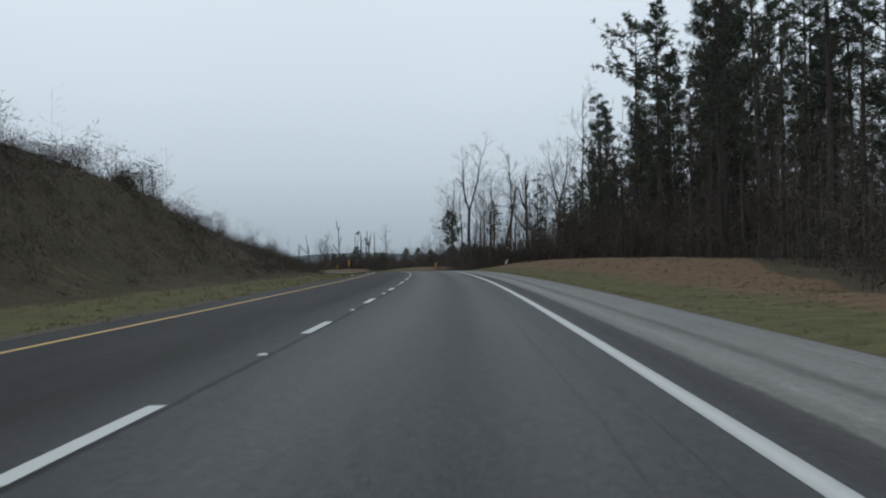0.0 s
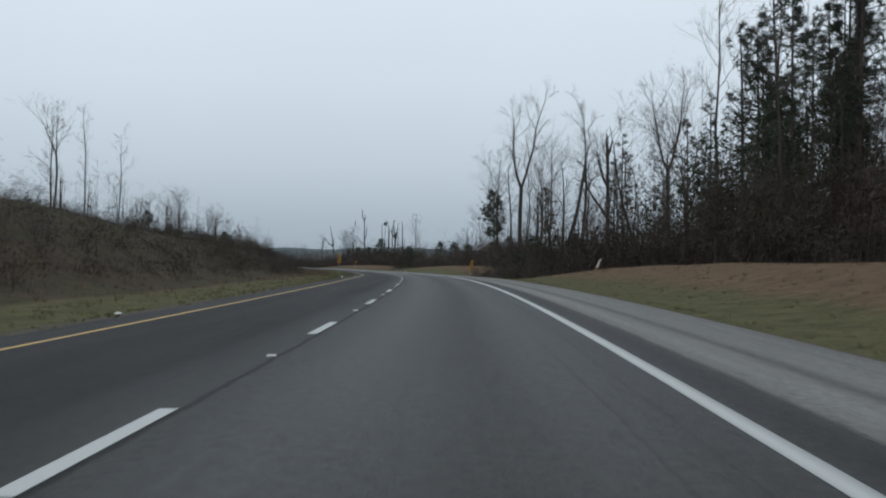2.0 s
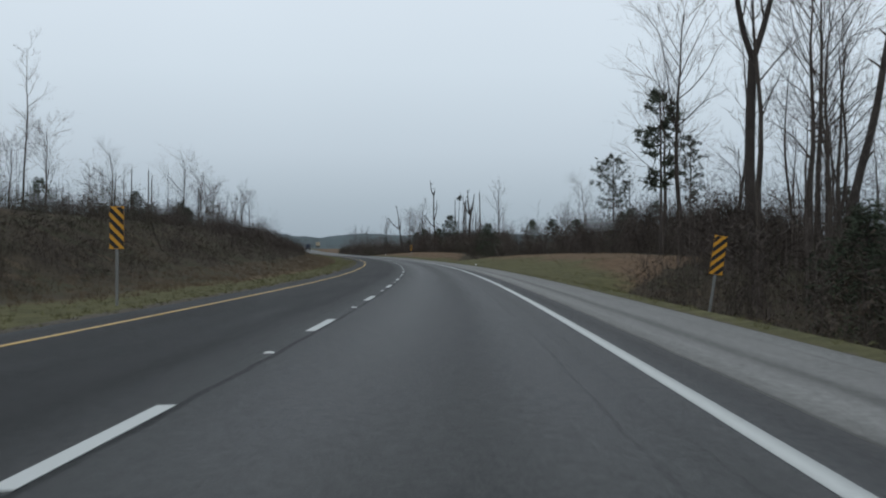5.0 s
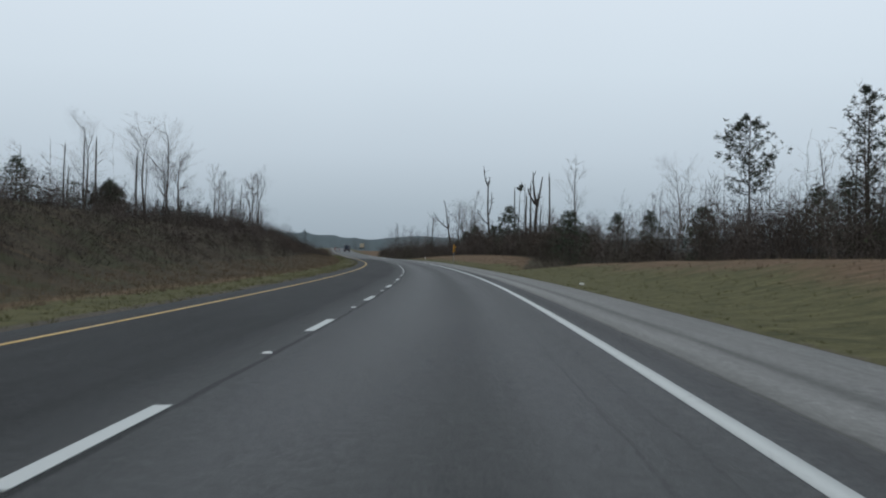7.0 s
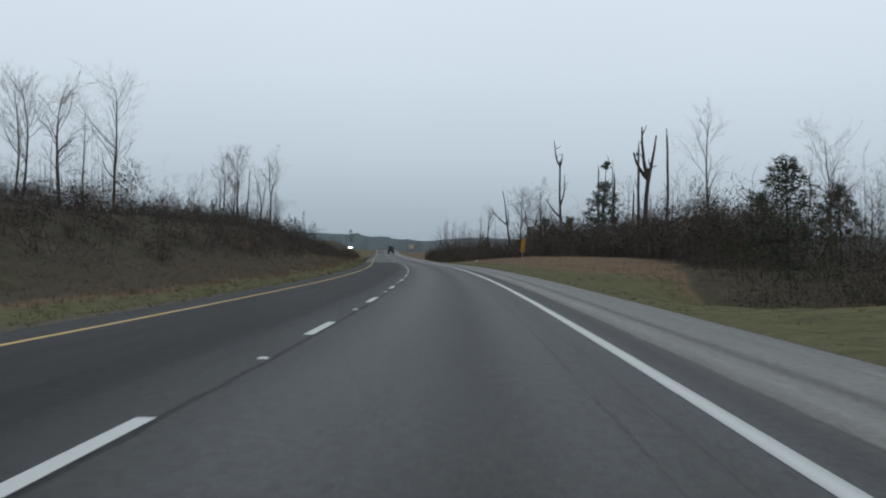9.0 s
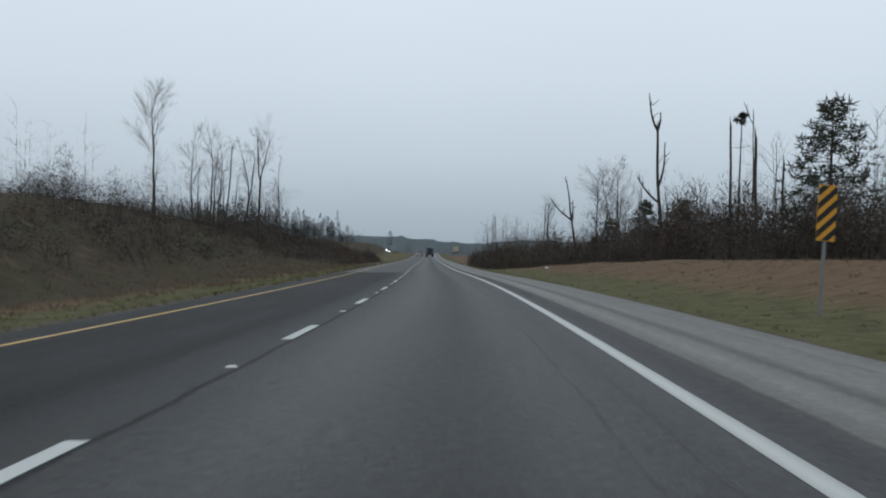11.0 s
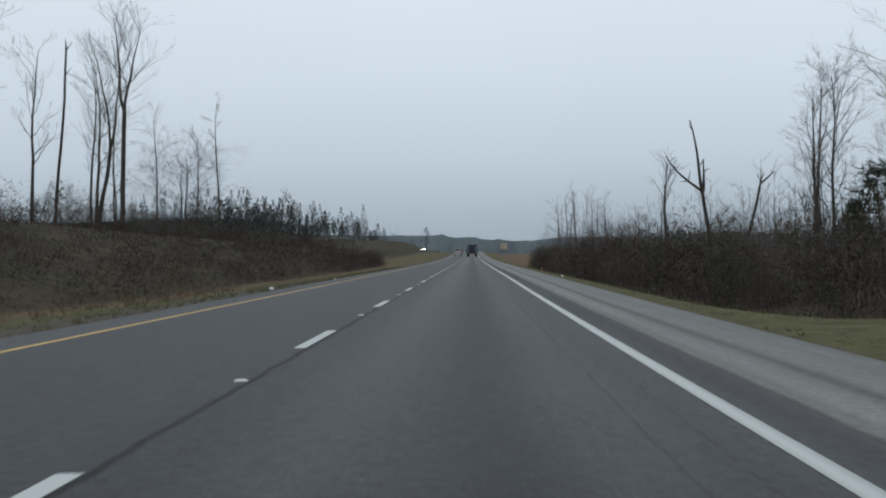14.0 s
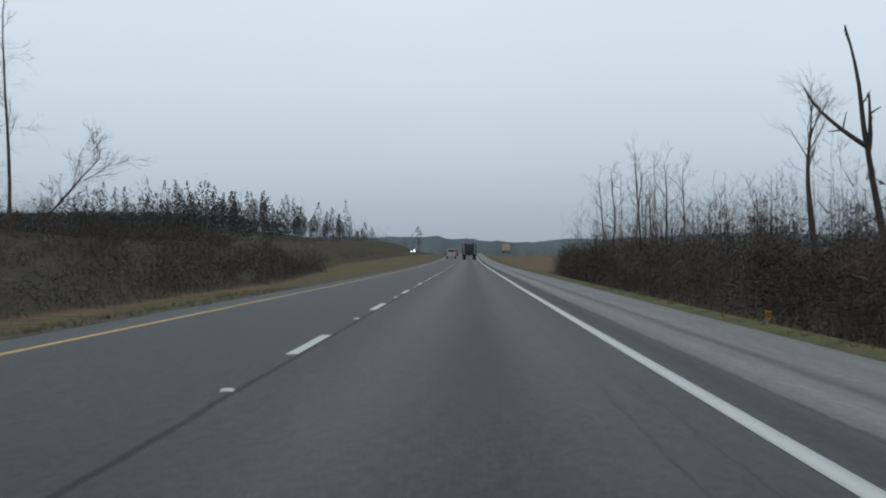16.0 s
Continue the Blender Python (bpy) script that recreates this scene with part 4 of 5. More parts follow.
dark_green = cedar(24.0, 330.0, 8.0, "dark green evergreen rounded by weather in the brush", 48, 0.4)
for i in range(3):
    s = fill.uniform(300, 548)
    plant(dark_green, s, max(float(knots(s, WOOD_EDGE)), 12) + 2.5 + 12 * fill.random(), fill.uniform(0.42, 0.85))
for s, d, k in ((338, 29, 0.85), (343, 27, 0.7), (352, 28, 0.75), (222, 12, 0.6), (206, 12, 0.7), (192, 14, 0.7), (604, 27, 1.0)):
    plant(dark_green, s, d, k)
for i in range(7):
    s = fill.uniform(200, 400)
    plant(dark_green, s, -fill.uniform(24, 42), fill.uniform(0.35, 0.6))

# ---- thickets, grass and far woods: dense cover that nobody could count ----
def tile(protos_v, protos_f, places):
    """One pair of arrays from prototypes set at rows of x, y, z, turn, width, height, kind."""
    out_v, out_f, base = [], [], 0
    for kind in range(len(protos_v)):
        rows = places[places[:, 6].astype(int) == kind]
        if not len(rows):
            continue
        v, f = protos_v[kind], protos_f[kind]
        c, s = np.cos(rows[:, 3])[:, None], np.sin(rows[:, 3])[:, None]
        x, y = v[None, :, 0] * rows[:, 4:5], v[None, :, 1] * rows[:, 4:5]
        vv = np.stack([x * c - y * s + rows[:, 0:1], x * s + y * c + rows[:, 1:2], v[None, :, 2] * rows[:, 5:6] + rows[:, 2:3]], -1)
        ff = f[None] + (np.arange(len(rows)) * len(v))[:, None, None] + base
        out_v.append(vv.reshape(-1, 3))
        out_f.append(ff.reshape(-1, 3))
        base += vv.shape[0] * vv.shape[1]
    return np.concatenate(out_v), np.concatenate(out_f)


def bush_arrays(seed, stems, leaves, leaf_size, wide):
    """A domed bush 1 m high and 1 m across: arching stems, crossing side twigs, and flecks of leaf."""
    r = random.Random(seed)
    twig, leaf = Buffer(), Buffer()
    lobes = [(r.uniform(0, 6.28), r.uniform(0.65, 1.0)) for _ in range(3)]
    for _ in range(stems):
        a, e = r.uniform(0, 6.28), r.uniform(0.1, 1.5)
        bulge = max(0.62 + 0.38 * math.cos(a - w) * k for w, k in lobes)
        p = Vector((r.uniform(-0.22, 0.22), r.uniform(-0.22, 0.22), 0))
        tip = Vector((math.cos(a) * math.cos(e) * 0.55, math.sin(a) * math.cos(e) * 0.55, 0.12 + math.sin(e) * 0.85)) * bulge * r.uniform(0.8, 1.12)
        mid = p.lerp(tip, 0.55) + Vector((0, 0, 0.1)) + jitter(r, 0.08)
        side = Vector((-math.sin(a), math.cos(a), r.uniform(-0.5, 0.5))) * 0.0034
        twig.blade(p, mid, side)
        twig.blade(p.lerp(mid, 0.8), tip, side * 0.8)
        for _ in range(4):
            q = mid.lerp(tip, r.uniform(-0.6, 1.0))
            twig.blade(q, q + Vector((r.uniform(-1, 1), r.uniform(-1, 1), r.uniform(-0.3, 1.1))) * r.uniform(0.06, 0.17), jitter(r, 0.0036))
        for _ in range(leaves):
            q = mid.lerp(tip, r.uniform(-0.7, 1.05)) + jitter(r, 0.1)
            d = Vector((r.uniform(-1, 1), r.uniform(-1, 1), r.uniform(-0.8, 0.9))).normalized() * leaf_size * r.uniform(0.6, 1.4)
            leaf.blade(q, q + d, d.orthogonal().normalized() * wide)
    return twig.arrays(), leaf.arrays()


def mound_arrays(seed, blobs, stems, twigs, leaves):
    """A lumpy mound of tangled brush 1 m high and 1 m across, its twigs thickest in the outer shell."""
    r = random.Random(seed)
    twig, leaf = Buffer(), Buffer()
    heart = []
    for k in range(blobs):
        a, reach = 6.28 * k / blobs + r.uniform(-0.5, 0.5), r.uniform(0.1, 0.28)
        heart.append((Vector((math.cos(a) * reach, math.sin(a) * reach, r.uniform(0.22, 0.72))), r.uniform(0.2, 0.3)))
    for _ in range(stems):
        c, wide = r.choice(heart)
        p = Vector((r.uniform(-0.2, 0.2), r.uniform(-0.2, 0.2), 0))
        tip = c + Vector((r.gauss(0, 0.6), r.gauss(0, 0.6), r.uniform(0.2, 1.2))).normalized() * wide * 1.15
        twig.blade(p, tip, Vector((r.uniform(-1, 1), r.uniform(-1, 1), 0)).normalized() * 0.0045)
    for _ in range(twigs):
        c, wide = r.choice(heart)
        way = Vector((r.gauss(0, 1), r.gauss(0, 1), r.gauss(0.15, 0.9))).normalized()
        q = c + way * wide * r.uniform(0.3, 1.0)
        q.z = max(q.z, 0.02)
        d = (way * 0.55 + jitter(r, 0.8)).normalized()
        twig.blade(q, q + d * r.uniform(0.06, 0.17), d.orthogonal().normalized() * r.uniform(0.003, 0.0065))
    for _ in range(leaves):
        c, wide = r.choice(heart)
        way = Vector((r.gauss(0, 1), r.gauss(0, 1), r.gauss(0, 1))).normalized()
        q = c + way * wide * r.uniform(0.3, 1.0)
        d = (way + jitter(r, 1.0)).normalized() * r.uniform(0.02, 0.04)
        leaf.blade(q, q + d, d.orthogonal().normalized() * 0.009)
    return twig.arrays(), leaf.arrays()


bushes = [bush_arrays(200 + i, 13, 2, 0.046, 0.008) for i in range(4)]
greens = [bush_arrays(220 + i, 12, 9, 0.036, 0.0105) for i in range(2)]
tall_bushes = [mound_arrays(240 + i, 6, 24, 250, 60) for i in range(4)]
hummocks = [mound_arrays(250 + i, 4, 14, 110, 24) for i in range(4)]
nr = np.random.RandomState(5)


def scatter(count, s0, s1, inner, depth, side, width, height, kinds, power=1.0):
    """Rows for tile() on one side of the road; inner: the knots of the near edge."""
    s = nr.uniform(s0, s1, count)
    d = side * (np.abs(knots(s, inner)) + depth[0] + (depth[1] - depth[0]) * nr.uniform(0, 1, count) ** power)
    x, y, z, h, b = at_station(s, d)
    tall = nr.uniform(height[0], height[1], count) * (0.5 + 0.4 * np.sin(s * 0.09 + d * 0.2) ** 2 + 0.4 * np.sin(s * 0.37 + d * 0.5 + 1.0) ** 2)
    if kinds == 4 and height[1] < 4.5:
        tall = tall * nr.uniform(0.6, 1.4, count)
    wide = nr.uniform(width[0], width[1], count)
    return np.stack([x, y, z + rise(s, d) - 0.1, nr.uniform(0, 6.28, count), wide, tall, nr.randint(0, kinds, count)], -1)


def thicket(name, label, rows, kind_set, twig_mat, leaf_mat):
    v, f = tile([k[0][0] for k in kind_set], [k[0][1] for k in kind_set], rows)
    ob = tagged(new(name, array_mesh(name, v, f, twig_mat)), label, "brush", kind="stuff")
    v, f = tile([k[1][0] for k in kind_set], [k[1][1] for k in kind_set], rows)
    tagged(part("dead_leaves", array_mesh("dead_leaves", v, f, leaf_mat), ob), kind="stuff")


LE, RE, OUT = LEFT_EDGE, WOOD_EDGE, [(-200, 0.0), (5000, 0.0)]
thicket("bank_thicket", "dense brown leafless brush covering the bank", np.concatenate([
    scatter(420, 10, 240, LE, (2.5, 9), -1, (1.0, 2.2), (0.5, 1.2), 4), scatter(420, 10, 230, LE, (5, 24), -1, (1.8, 3.2), (0.9, 1.9), 4),
    scatter(330, 225, 540, LE, (4, 9), -1, (1.0, 2.2), (0.5, 1.4), 4), scatter(360, 225, 430, LE, (5, 24), -1, (2.0, 3.4), (1.1, 2.4), 4),
    scatter(340, 425, 545, LE, (5, 22), -1, (1.8, 3.0), (1.0, 2.1), 4), scatter(420, 530, 720, LE, (1.2, 22), -1, (1.8, 3.2), (1.0, 2.3), 4, 1.3),
    scatter(200, 540, 720, LE, (0.8, 3.5), -1, (1.2, 2.2), (0.6, 1.5), 4), scatter(200, 710, 950, LE, (3, 28), -1, (2.2, 3.6), (1.2, 2.6), 4)]), bushes, BRUSH, BRUSH_LEAF)
thicket("bank_hummocks", "rounded clumps of brown briars and saplings on the bank", np.concatenate([
    scatter(430, 10, 240, LE, (3.5, 22), -1, (1.6, 3.4), (1.0, 2.4), 4), scatter(480, 230, 440, LE, (5, 22), -1, (1.8, 3.6), (1.2, 2.7), 4),
    scatter(380, 430, 560, LE, (4.5, 20), -1, (1.6, 3.4), (1.1, 2.6), 4), scatter(430, 550, 730, LE, (1.4, 18), -1, (1.8, 3.4), (1.2, 2.6), 4)]), hummocks, BRUSH, BRUSH_LEAF)
thicket("wood_edge_thicket", "dense dark brush along the edge of the woods", np.concatenate([
    scatter(440, 6, 178, RE, (0.2, 9), 1, (2.2, 3.8), (1.4, 3.6), 4), scatter(380, 172, 262, RE, (0.3, 9), 1, (2.0, 3.4), (1.2, 3.6), 4),
    scatter(560, 250, 545, RE, (0.6, 10), 1, (2.2, 3.8), (1.4, 3.8), 4), scatter(620, 535, 830, RE, (1.2, 8), 1, (1.8, 3.0), (1.2, 3.0), 4)]), bushes, BRUSH, BRUSH_LEAF)
thicket("tall_brush", "head-high tangled brush inside the wood edge", np.concatenate([
    scatter(150, 8, 178, RE, (3, 16), 1, (3.4, 5.4), (3.6, 7.0), 4), scatter(210, 95, 180, RE, (0.8, 8), 1, (3.2, 5.0), (4.2, 7.6), 4), scatter(110, 180, 320, RE, (3, 16), 1, (3.2, 5.0), (3.6, 7.0), 4), scatter(60, 142, 172, OUT, (17.5, 23), 1, (3.4, 5.2), (4.6, 7.4), 4),
    scatter(150, 258, 360, RE, (1.2, 8), 1, (2.8, 4.6), (4.2, 6.4), 4), scatter(270, 405, 536, RE, (1.2, 8), 1, (3.0, 5.0), (4.3, 6.0), 4), scatter(130, 300, 548, RE, (6, 18), 1, (3.2, 5.2), (3.6, 6.0), 4),
    scatter(400, 538, 850, RE, (1.8, 12), 1, (2.8, 4.6), (3.5, 5.8), 4), scatter(60, 300, 440, LE, (9, 24), -1, (2.6, 4.2), (2.2, 3.8), 4), scatter(50, 20, 110, LE, (8, 20), -1, (2.6, 4.2), (1.8, 3.2), 4)]), tall_bushes, BRUSH, BRUSH_LEAF)
thicket("evergreen_thicket", "dark evergreen shrubs scattered through the brush", np.concatenate([
    scatter(220, 20, 430, LE, (7, 26), -1, (1.6, 3.0), (0.9, 2.2), 2), scatter(90, 20, 240, LE, (2, 9), -1, (1.2, 2.4), (0.5, 1.0), 2),
    scatter(60, 180, 262, RE, (1.5, 12), 1, (2.2, 3.8), (2.0, 4.0), 2), scatter(330, 262, 560, RE, (2, 16), 1, (2.0, 3.6), (1.6, 3.8), 2),
    scatter(420, 40, 172, RE, (2.5, 22), 1, (2.6, 4.4), (2.6, 6.0), 2), scatter(16, 540, 720, RE, (3, 14), 1, (1.6, 2.6), (1.5, 3.0), 2)]), greens, BRUSH, GREEN_LEAF)


def tuft_arrays(seed, blades, lean_out, broad=0.05):
    r = random.Random(seed)
    b = Buffer()
    for _ in range(blades):
        a = r.uniform(0, 6.28)
        p = Vector((math.cos(a), math.sin(a), 0)) * r.uniform(0, 0.5)
        tip = p + Vector((math.cos(a) * lean_out * r.random(), math.sin(a) * lean_out * r.random(), r.uniform(0.5, 1.0)))
        b.blade(p, tip, Vector((r.uniform(-1, 1), r.uniform(-1, 1), 0)).normalized() * broad)
    return b.arrays()


tufts = [tuft_arrays(300 + i, 9, 0.7) for i in range(3)]
reeds = [tuft_arrays(310 + i, 10, 0.45, 0.03) for i in range(3)]


def strip(count, s0, s1, near, far, side, width, height, kinds=3):
    s = nr.uniform(s0, s1, count)
    a, b = (knots(s, near), knots(s, far))
    d = side * (a + (b - a) * nr.uniform(0, 1, count))
    x, y, z, h, _ = at_station(s, d)
    return np.stack([x, y, z + rise(s, d) - 0.02, nr.uniform(0, 6.28, count), nr.uniform(width[0], width[1], count), nr.uniform(height[0], height[1], count), nr.randint(0, kinds, count)], -1)


def sward(name, label, rows, kind_set, material):
    v, f = tile([k[0] for k in kind_set], [k[1] for k in kind_set], rows)
    tagged(new(name, array_mesh(name, v, f, material)), label, "grass", kind="stuff")


R_NEAR, L_NEAR = [(-200, 4.35), (5000, 4.35)], [(-200, 6.1), (5000, 6.1)]
R_MID = [(-200, 8.5), (5000, 8.5)]
L_BANK = [(k, v + 13.0) for k, v in LEFT_EDGE]
L_CREST = [(k, v + 18.0) for k, v in LEFT_EDGE]
L_DRY = [(k, v + 5.0) for k, v in LEFT_EDGE]
sward("verge_grass", "short green grass on the roadside verges", np.concatenate([strip(7000, 5, 640, R_NEAR, R_MID, 1, (0.10, 0.22), (0.04, 0.12)), strip(5000, 5, 640, L_NEAR, LEFT_EDGE, -1, (0.12, 0.25), (0.06, 0.18))]), tufts, GRASS)
sward("dry_grass", "tan dry grass on the knolls and along the brush", np.concatenate([strip(5000, 30, 560, R_MID, WOOD_EDGE, 1, (0.12, 0.28), (0.06, 0.2)), strip(7000, 215, 560, LEFT_EDGE, L_DRY, -1, (0.15, 0.35), (0.1, 0.3)), strip(1800, 10, 215, LEFT_EDGE, L_BANK, -1, (0.15, 0.4), (0.1, 0.35))]), reeds, STRAW)

sward("bank_weeds", "dead weeds and briars between the bushes on the bank", np.concatenate([strip(3600, 10, 330, L_DRY, L_CREST, -1, (0.5, 1.0), (0.2, 0.5)), strip(3600, 330, 720, L_DRY, L_CREST, -1, (0.5, 1.0), (0.2, 0.5))]), [tuft_arrays(320 + i, 12, 0.7, 0.014) for i in range(3)], BRUSH)


def far_tree_arrays(seed, kind):
    """A small tree of unit height for massed woods: 0 a bare tree, 1 a pine, 2 a thin sapling, 3 a bushy young pine, 4 a deep evergreen."""
    r = random.Random(seed)
    b = Buffer()
    line = wander(r, Vector((0, 0, 0)), Vector((0, 0, 1)), 1.0, 4, 0.03 if kind in (1, 3, 4) else 0.05)
    line = [Vector((p.x * 0.5, p.y * 0.5, k / 4)) for k, p in enumerate(line)]
    girth = (0.010, 0.010, 0.0055, 0.009, 0.008)[kind]
    for k in range(4):
        for w in (Vector((1, 0.3, 0)), Vector((-0.3, 1, 0))):
            b.leaf(line[k], line[k + 1] - line[k], w * girth * (1 - k * 0.23))

    def stem(u):
        k = min(int(u * 4), 3)
        return line[k].lerp(line[k + 1], u * 4 - k)

    if kind in (0, 2):
        first, limbs, twigs = ((0.32, 12, 6), None, (0.3, 9, 5))[kind]
        for i in range(limbs):
            u = first + (0.97 - first) * (i + r.random()) / limbs
            v = (u - first) / (1 - first)
            a = r.uniform(0, 6.28)
            out = (0.30 if kind == 0 else 0.24) * (0.35 + 0.8 * math.sin(math.pi * (0.2 + 0.7 * v))) * r.uniform(0.5, 1.1)
            p = stem(u)
            tip = p + Vector((math.cos(a) * out, math.sin(a) * out, r.uniform(0.05, 0.17) * (1.1 - 0.5 * v)))
            b.blade(p, tip, Vector((-math.sin(a), math.cos(a), 0.3)) * girth * 0.32)
            for _ in range(twigs):
                q = p.lerp(tip, r.uniform(0.25, 1.0))
                e = Vector((math.cos(a) * 0.06 + r.uniform(-0.09, 0.09), math.sin(a) * 0.06 + r.uniform(-0.09, 0.09), r.uniform(-0.01, 0.085)))
                b.blade(q, q + e, Vector((r.uniform(-1, 1), r.uniform(-1, 1), 0)).normalized() * 0.0017)
        return b.arrays()
    first, count, size = {1: (0.36, 60, 0.047), 3: (0.10, 56, 0.055), 4: (0.08, 54, 0.06)}[kind]
    for i in range(count):
        u = first + (1.0 - first) * (i + r.random()) / count
        v = (u - first) / (1 - first)
        a = r.uniform(0, 6.28)
        out = (0.19 * math.sin(math.pi * (0.25 + 0.7 * v)) if kind == 1 else 0.24 * math.sqrt(1.02 - v ** 3)) * r.uniform(0.3, 1.1)
        c = stem(u) + Vector((math.cos(a) * out, math.sin(a) * out, r.uniform(-0.02, 0.03)))
        for _ in range(7 if kind == 4 else 3):
            d = Vector((r.uniform(-1, 1), r.uniform(-1, 1), r.uniform(-0.5, 0.6))).normalized() * size * r.uniform(0.7, 1.3)
            if kind == 4:
                e = c + jitter(r, size * 0.5)
                b.blade(e - d * 0.3, e + d * 0.4, d.orthogonal().normalized() * size * 0.11)
            else:
                b.blade(c - d * 0.5, c + d * 0.7, d.orthogonal().normalized() * size * 0.36)
    return b.arrays()


far_bare = [far_tree_arrays(400 + i, 0) for i in range(3)]
far_pine = [far_tree_arrays(410 + i, 1) for i in range(3)]
far_young = [far_tree_arrays(440 + i, 3) for i in range(3)]


def far_woods(name, label, rows, kind_set, material):
    v, f = tile([k[0] for k in kind_set], [k[1] for k in kind_set], rows)
    tagged(new(name, array_mesh(name, v, f, material)), label, "woods", kind="stuff")


def plantation(count, s0, s1, d0, d1, width, height):
    """An even-topped stand of young pines beyond the bank."""
    s, d = nr.uniform(s0, s1, count), -nr.uniform(d0, d1, count)
    x, y, z, h, b = at_station(s, d)
    return np.stack([x, y, z + rise(s, d) - 0.1, nr.uniform(0, 6.28, count), nr.uniform(*width, count), nr.uniform(*height, count), nr.randint(0, 3, count)], -1)


thin = [far_tree_arrays(430 + i, 2) for i in range(4)]
far_woods("understory_saplings", "tall thin leafless saplings filling the woods", np.concatenate([
    scatter(440, 30, 178, RE, (1.0, 20), 1, (3.6, 6.0), (4.0, 9.0), 4), scatter(400, 172, 320, RE, (1.0, 24), 1, (3.4, 5.6), (3.0, 8.5), 4),
    scatter(420, 320, 548, RE, (4, 30), 1, (3.2, 5.4), (2.5, 6.0), 4), scatter(440, 540, 690, RE, (2.0, 26), 1, (2.4, 4.2), (2.8, 6.4), 4),
    scatter(420, 690, 850, RE, (2.0, 28), 1, (2.8, 4.8), (3.2, 7.4), 4), scatter(420, 20, 330, LE, (8, 36), -1, (2.8, 4.6), (2.0, 4.6), 4),
    scatter(420, 330, 540, LE, (9, 36), -1, (2.8, 4.6), (2.4, 5.4), 4)]), thin, TWIG)
far_woods("background_woods", "grey leafless woods behind the roadside trees", np.concatenate([
    scatter(170, 690, 850, RE, (4, 24), 1, (5, 8), (6, 10), 3), scatter(620, 180, 850, RE, (22, 60), 1, (7, 11), (7, 13), 3), scatter(220, 90, 480, OUT, (34, 80), -1, (7, 11), (4, 9), 3),
    scatter(150, 112, 180, RE, (6, 26), 1, (6, 9), (9, 17), 3), scatter(250, 60, 180, RE, (16, 50), 1, (8, 13), (12, 22), 3)]), far_bare, TWIG)
far_woods("background_pine_woods", "dark evergreen growth deep in the roadside woods", np.concatenate([
    scatter(250, 60, 185, RE, (8, 34), 1, (7, 11), (6, 14), 3), scatter(80, 148, 184, OUT, (19, 30), 1, (5, 8), (7, 12), 3), scatter(60, 185, 330, RE, (18, 50), 1, (8, 12), (6, 9), 3),
    scatter(60, 60, 430, LE, (26, 50), -1, (6, 9), (3, 6), 3)]), [far_tree_arrays(450 + i, 4) for i in range(3)], NEEDLE_DARK)
far_woods("far_bare_woods", "leafless woods farther along the highway", np.concatenate([
    scatter(400, 830, 1600, OUT, (70, 240), 1, (9, 13), (7, 11), 3), scatter(600, 930, 1450, OUT, (46, 200), -1, (8, 12), (8.5, 13), 3),
    scatter(220, 1450, 1680, OUT, (14, 330), -1, (12, 18), (7, 11), 3), scatter(220, 1450, 1680, OUT, (6, 330), 1, (12, 18), (7, 11), 3)]), far_bare, FAR_WOOD)
far_woods("far_pine_woods", "dark pine woods farther along the highway, paled by painted haze", np.concatenate([
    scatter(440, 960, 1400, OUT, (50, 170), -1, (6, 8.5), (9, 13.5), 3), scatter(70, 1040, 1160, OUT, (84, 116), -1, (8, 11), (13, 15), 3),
    scatter(140, 900, 1600, OUT, (90, 240), 1, (7, 10), (6, 9), 3), np.array([[-237.0, 1170.8, level(-237.0, 1170.8), 0.0, 15.0, 12.5, 1.0]])]), far_pine, HAZED_PINE)
far_woods("pine_plantation", "even-topped stand of young dark pines beyond the bank, haze in their colour", plantation(640, 715, 1010, 52, 100, (5, 7.5), (4.15, 4.45)), far_young, HAZED_PINE)


def hill_canopy():
    """The unbroken canopy of the wooded hills on the skyline, crown beside crown."""
    s, d = np.arange(1700, 3300, 30.0), np.arange(-1300, 1300, 9.0)
    ss, dd = np.meshgrid(s, d, indexing="ij")
    ss, dd = ss + nr.uniform(-9, 9, ss.shape), dd + nr.uniform(-3, 3, dd.shape)
    x, y, z, h, b = at_station(ss, dd)
    z = z + rise(ss, dd) + 11 + 4 * np.sin(dd * 0.013 + ss * 0.004) + 2.5 * np.sin(dd * 0.037 + 2) + nr.uniform(-1.6, 1.6, ss.shape)
    z[0] -= 20
    n_s, n_d = ss.shape
    k = np.arange(n_s * n_d).reshape(n_s, n_d)
    f = np.stack([k[:-1, :-1], k[:-1, 1:], k[1:, 1:], k[1:, :-1]], -1).reshape(-1, 4)
    tagged(new("far_hill_woods", array_mesh("far_hill_woods", np.stack([x, y, z], -1).reshape(-1, 3), f, HAZED_HILL)), "wooded hills on the skyline with haze put into their colour", "woods", kind="stuff")


hill_canopy()

# ---- roadside things ----
SIGN_YELLOW = mottled("reflective_yellow_sheeting", (0.50, 0.24, 0.02), (0.66, 0.34, 0.04), 3, 30, 0.45, 0, 0.01)
SIGN_BLACK = mottled("black_sign_stripe", (0.012, 0.012, 0.012), (0.025, 0.025, 0.024), 3, 30, 0.5, 0, 0.01)
STEEL = mottled("galvanised_steel_post", (0.16, 0.17, 0.17), (0.28, 0.29, 0.29), 3, 40, 0.5, 0.1, 0.003, metal=0.6)


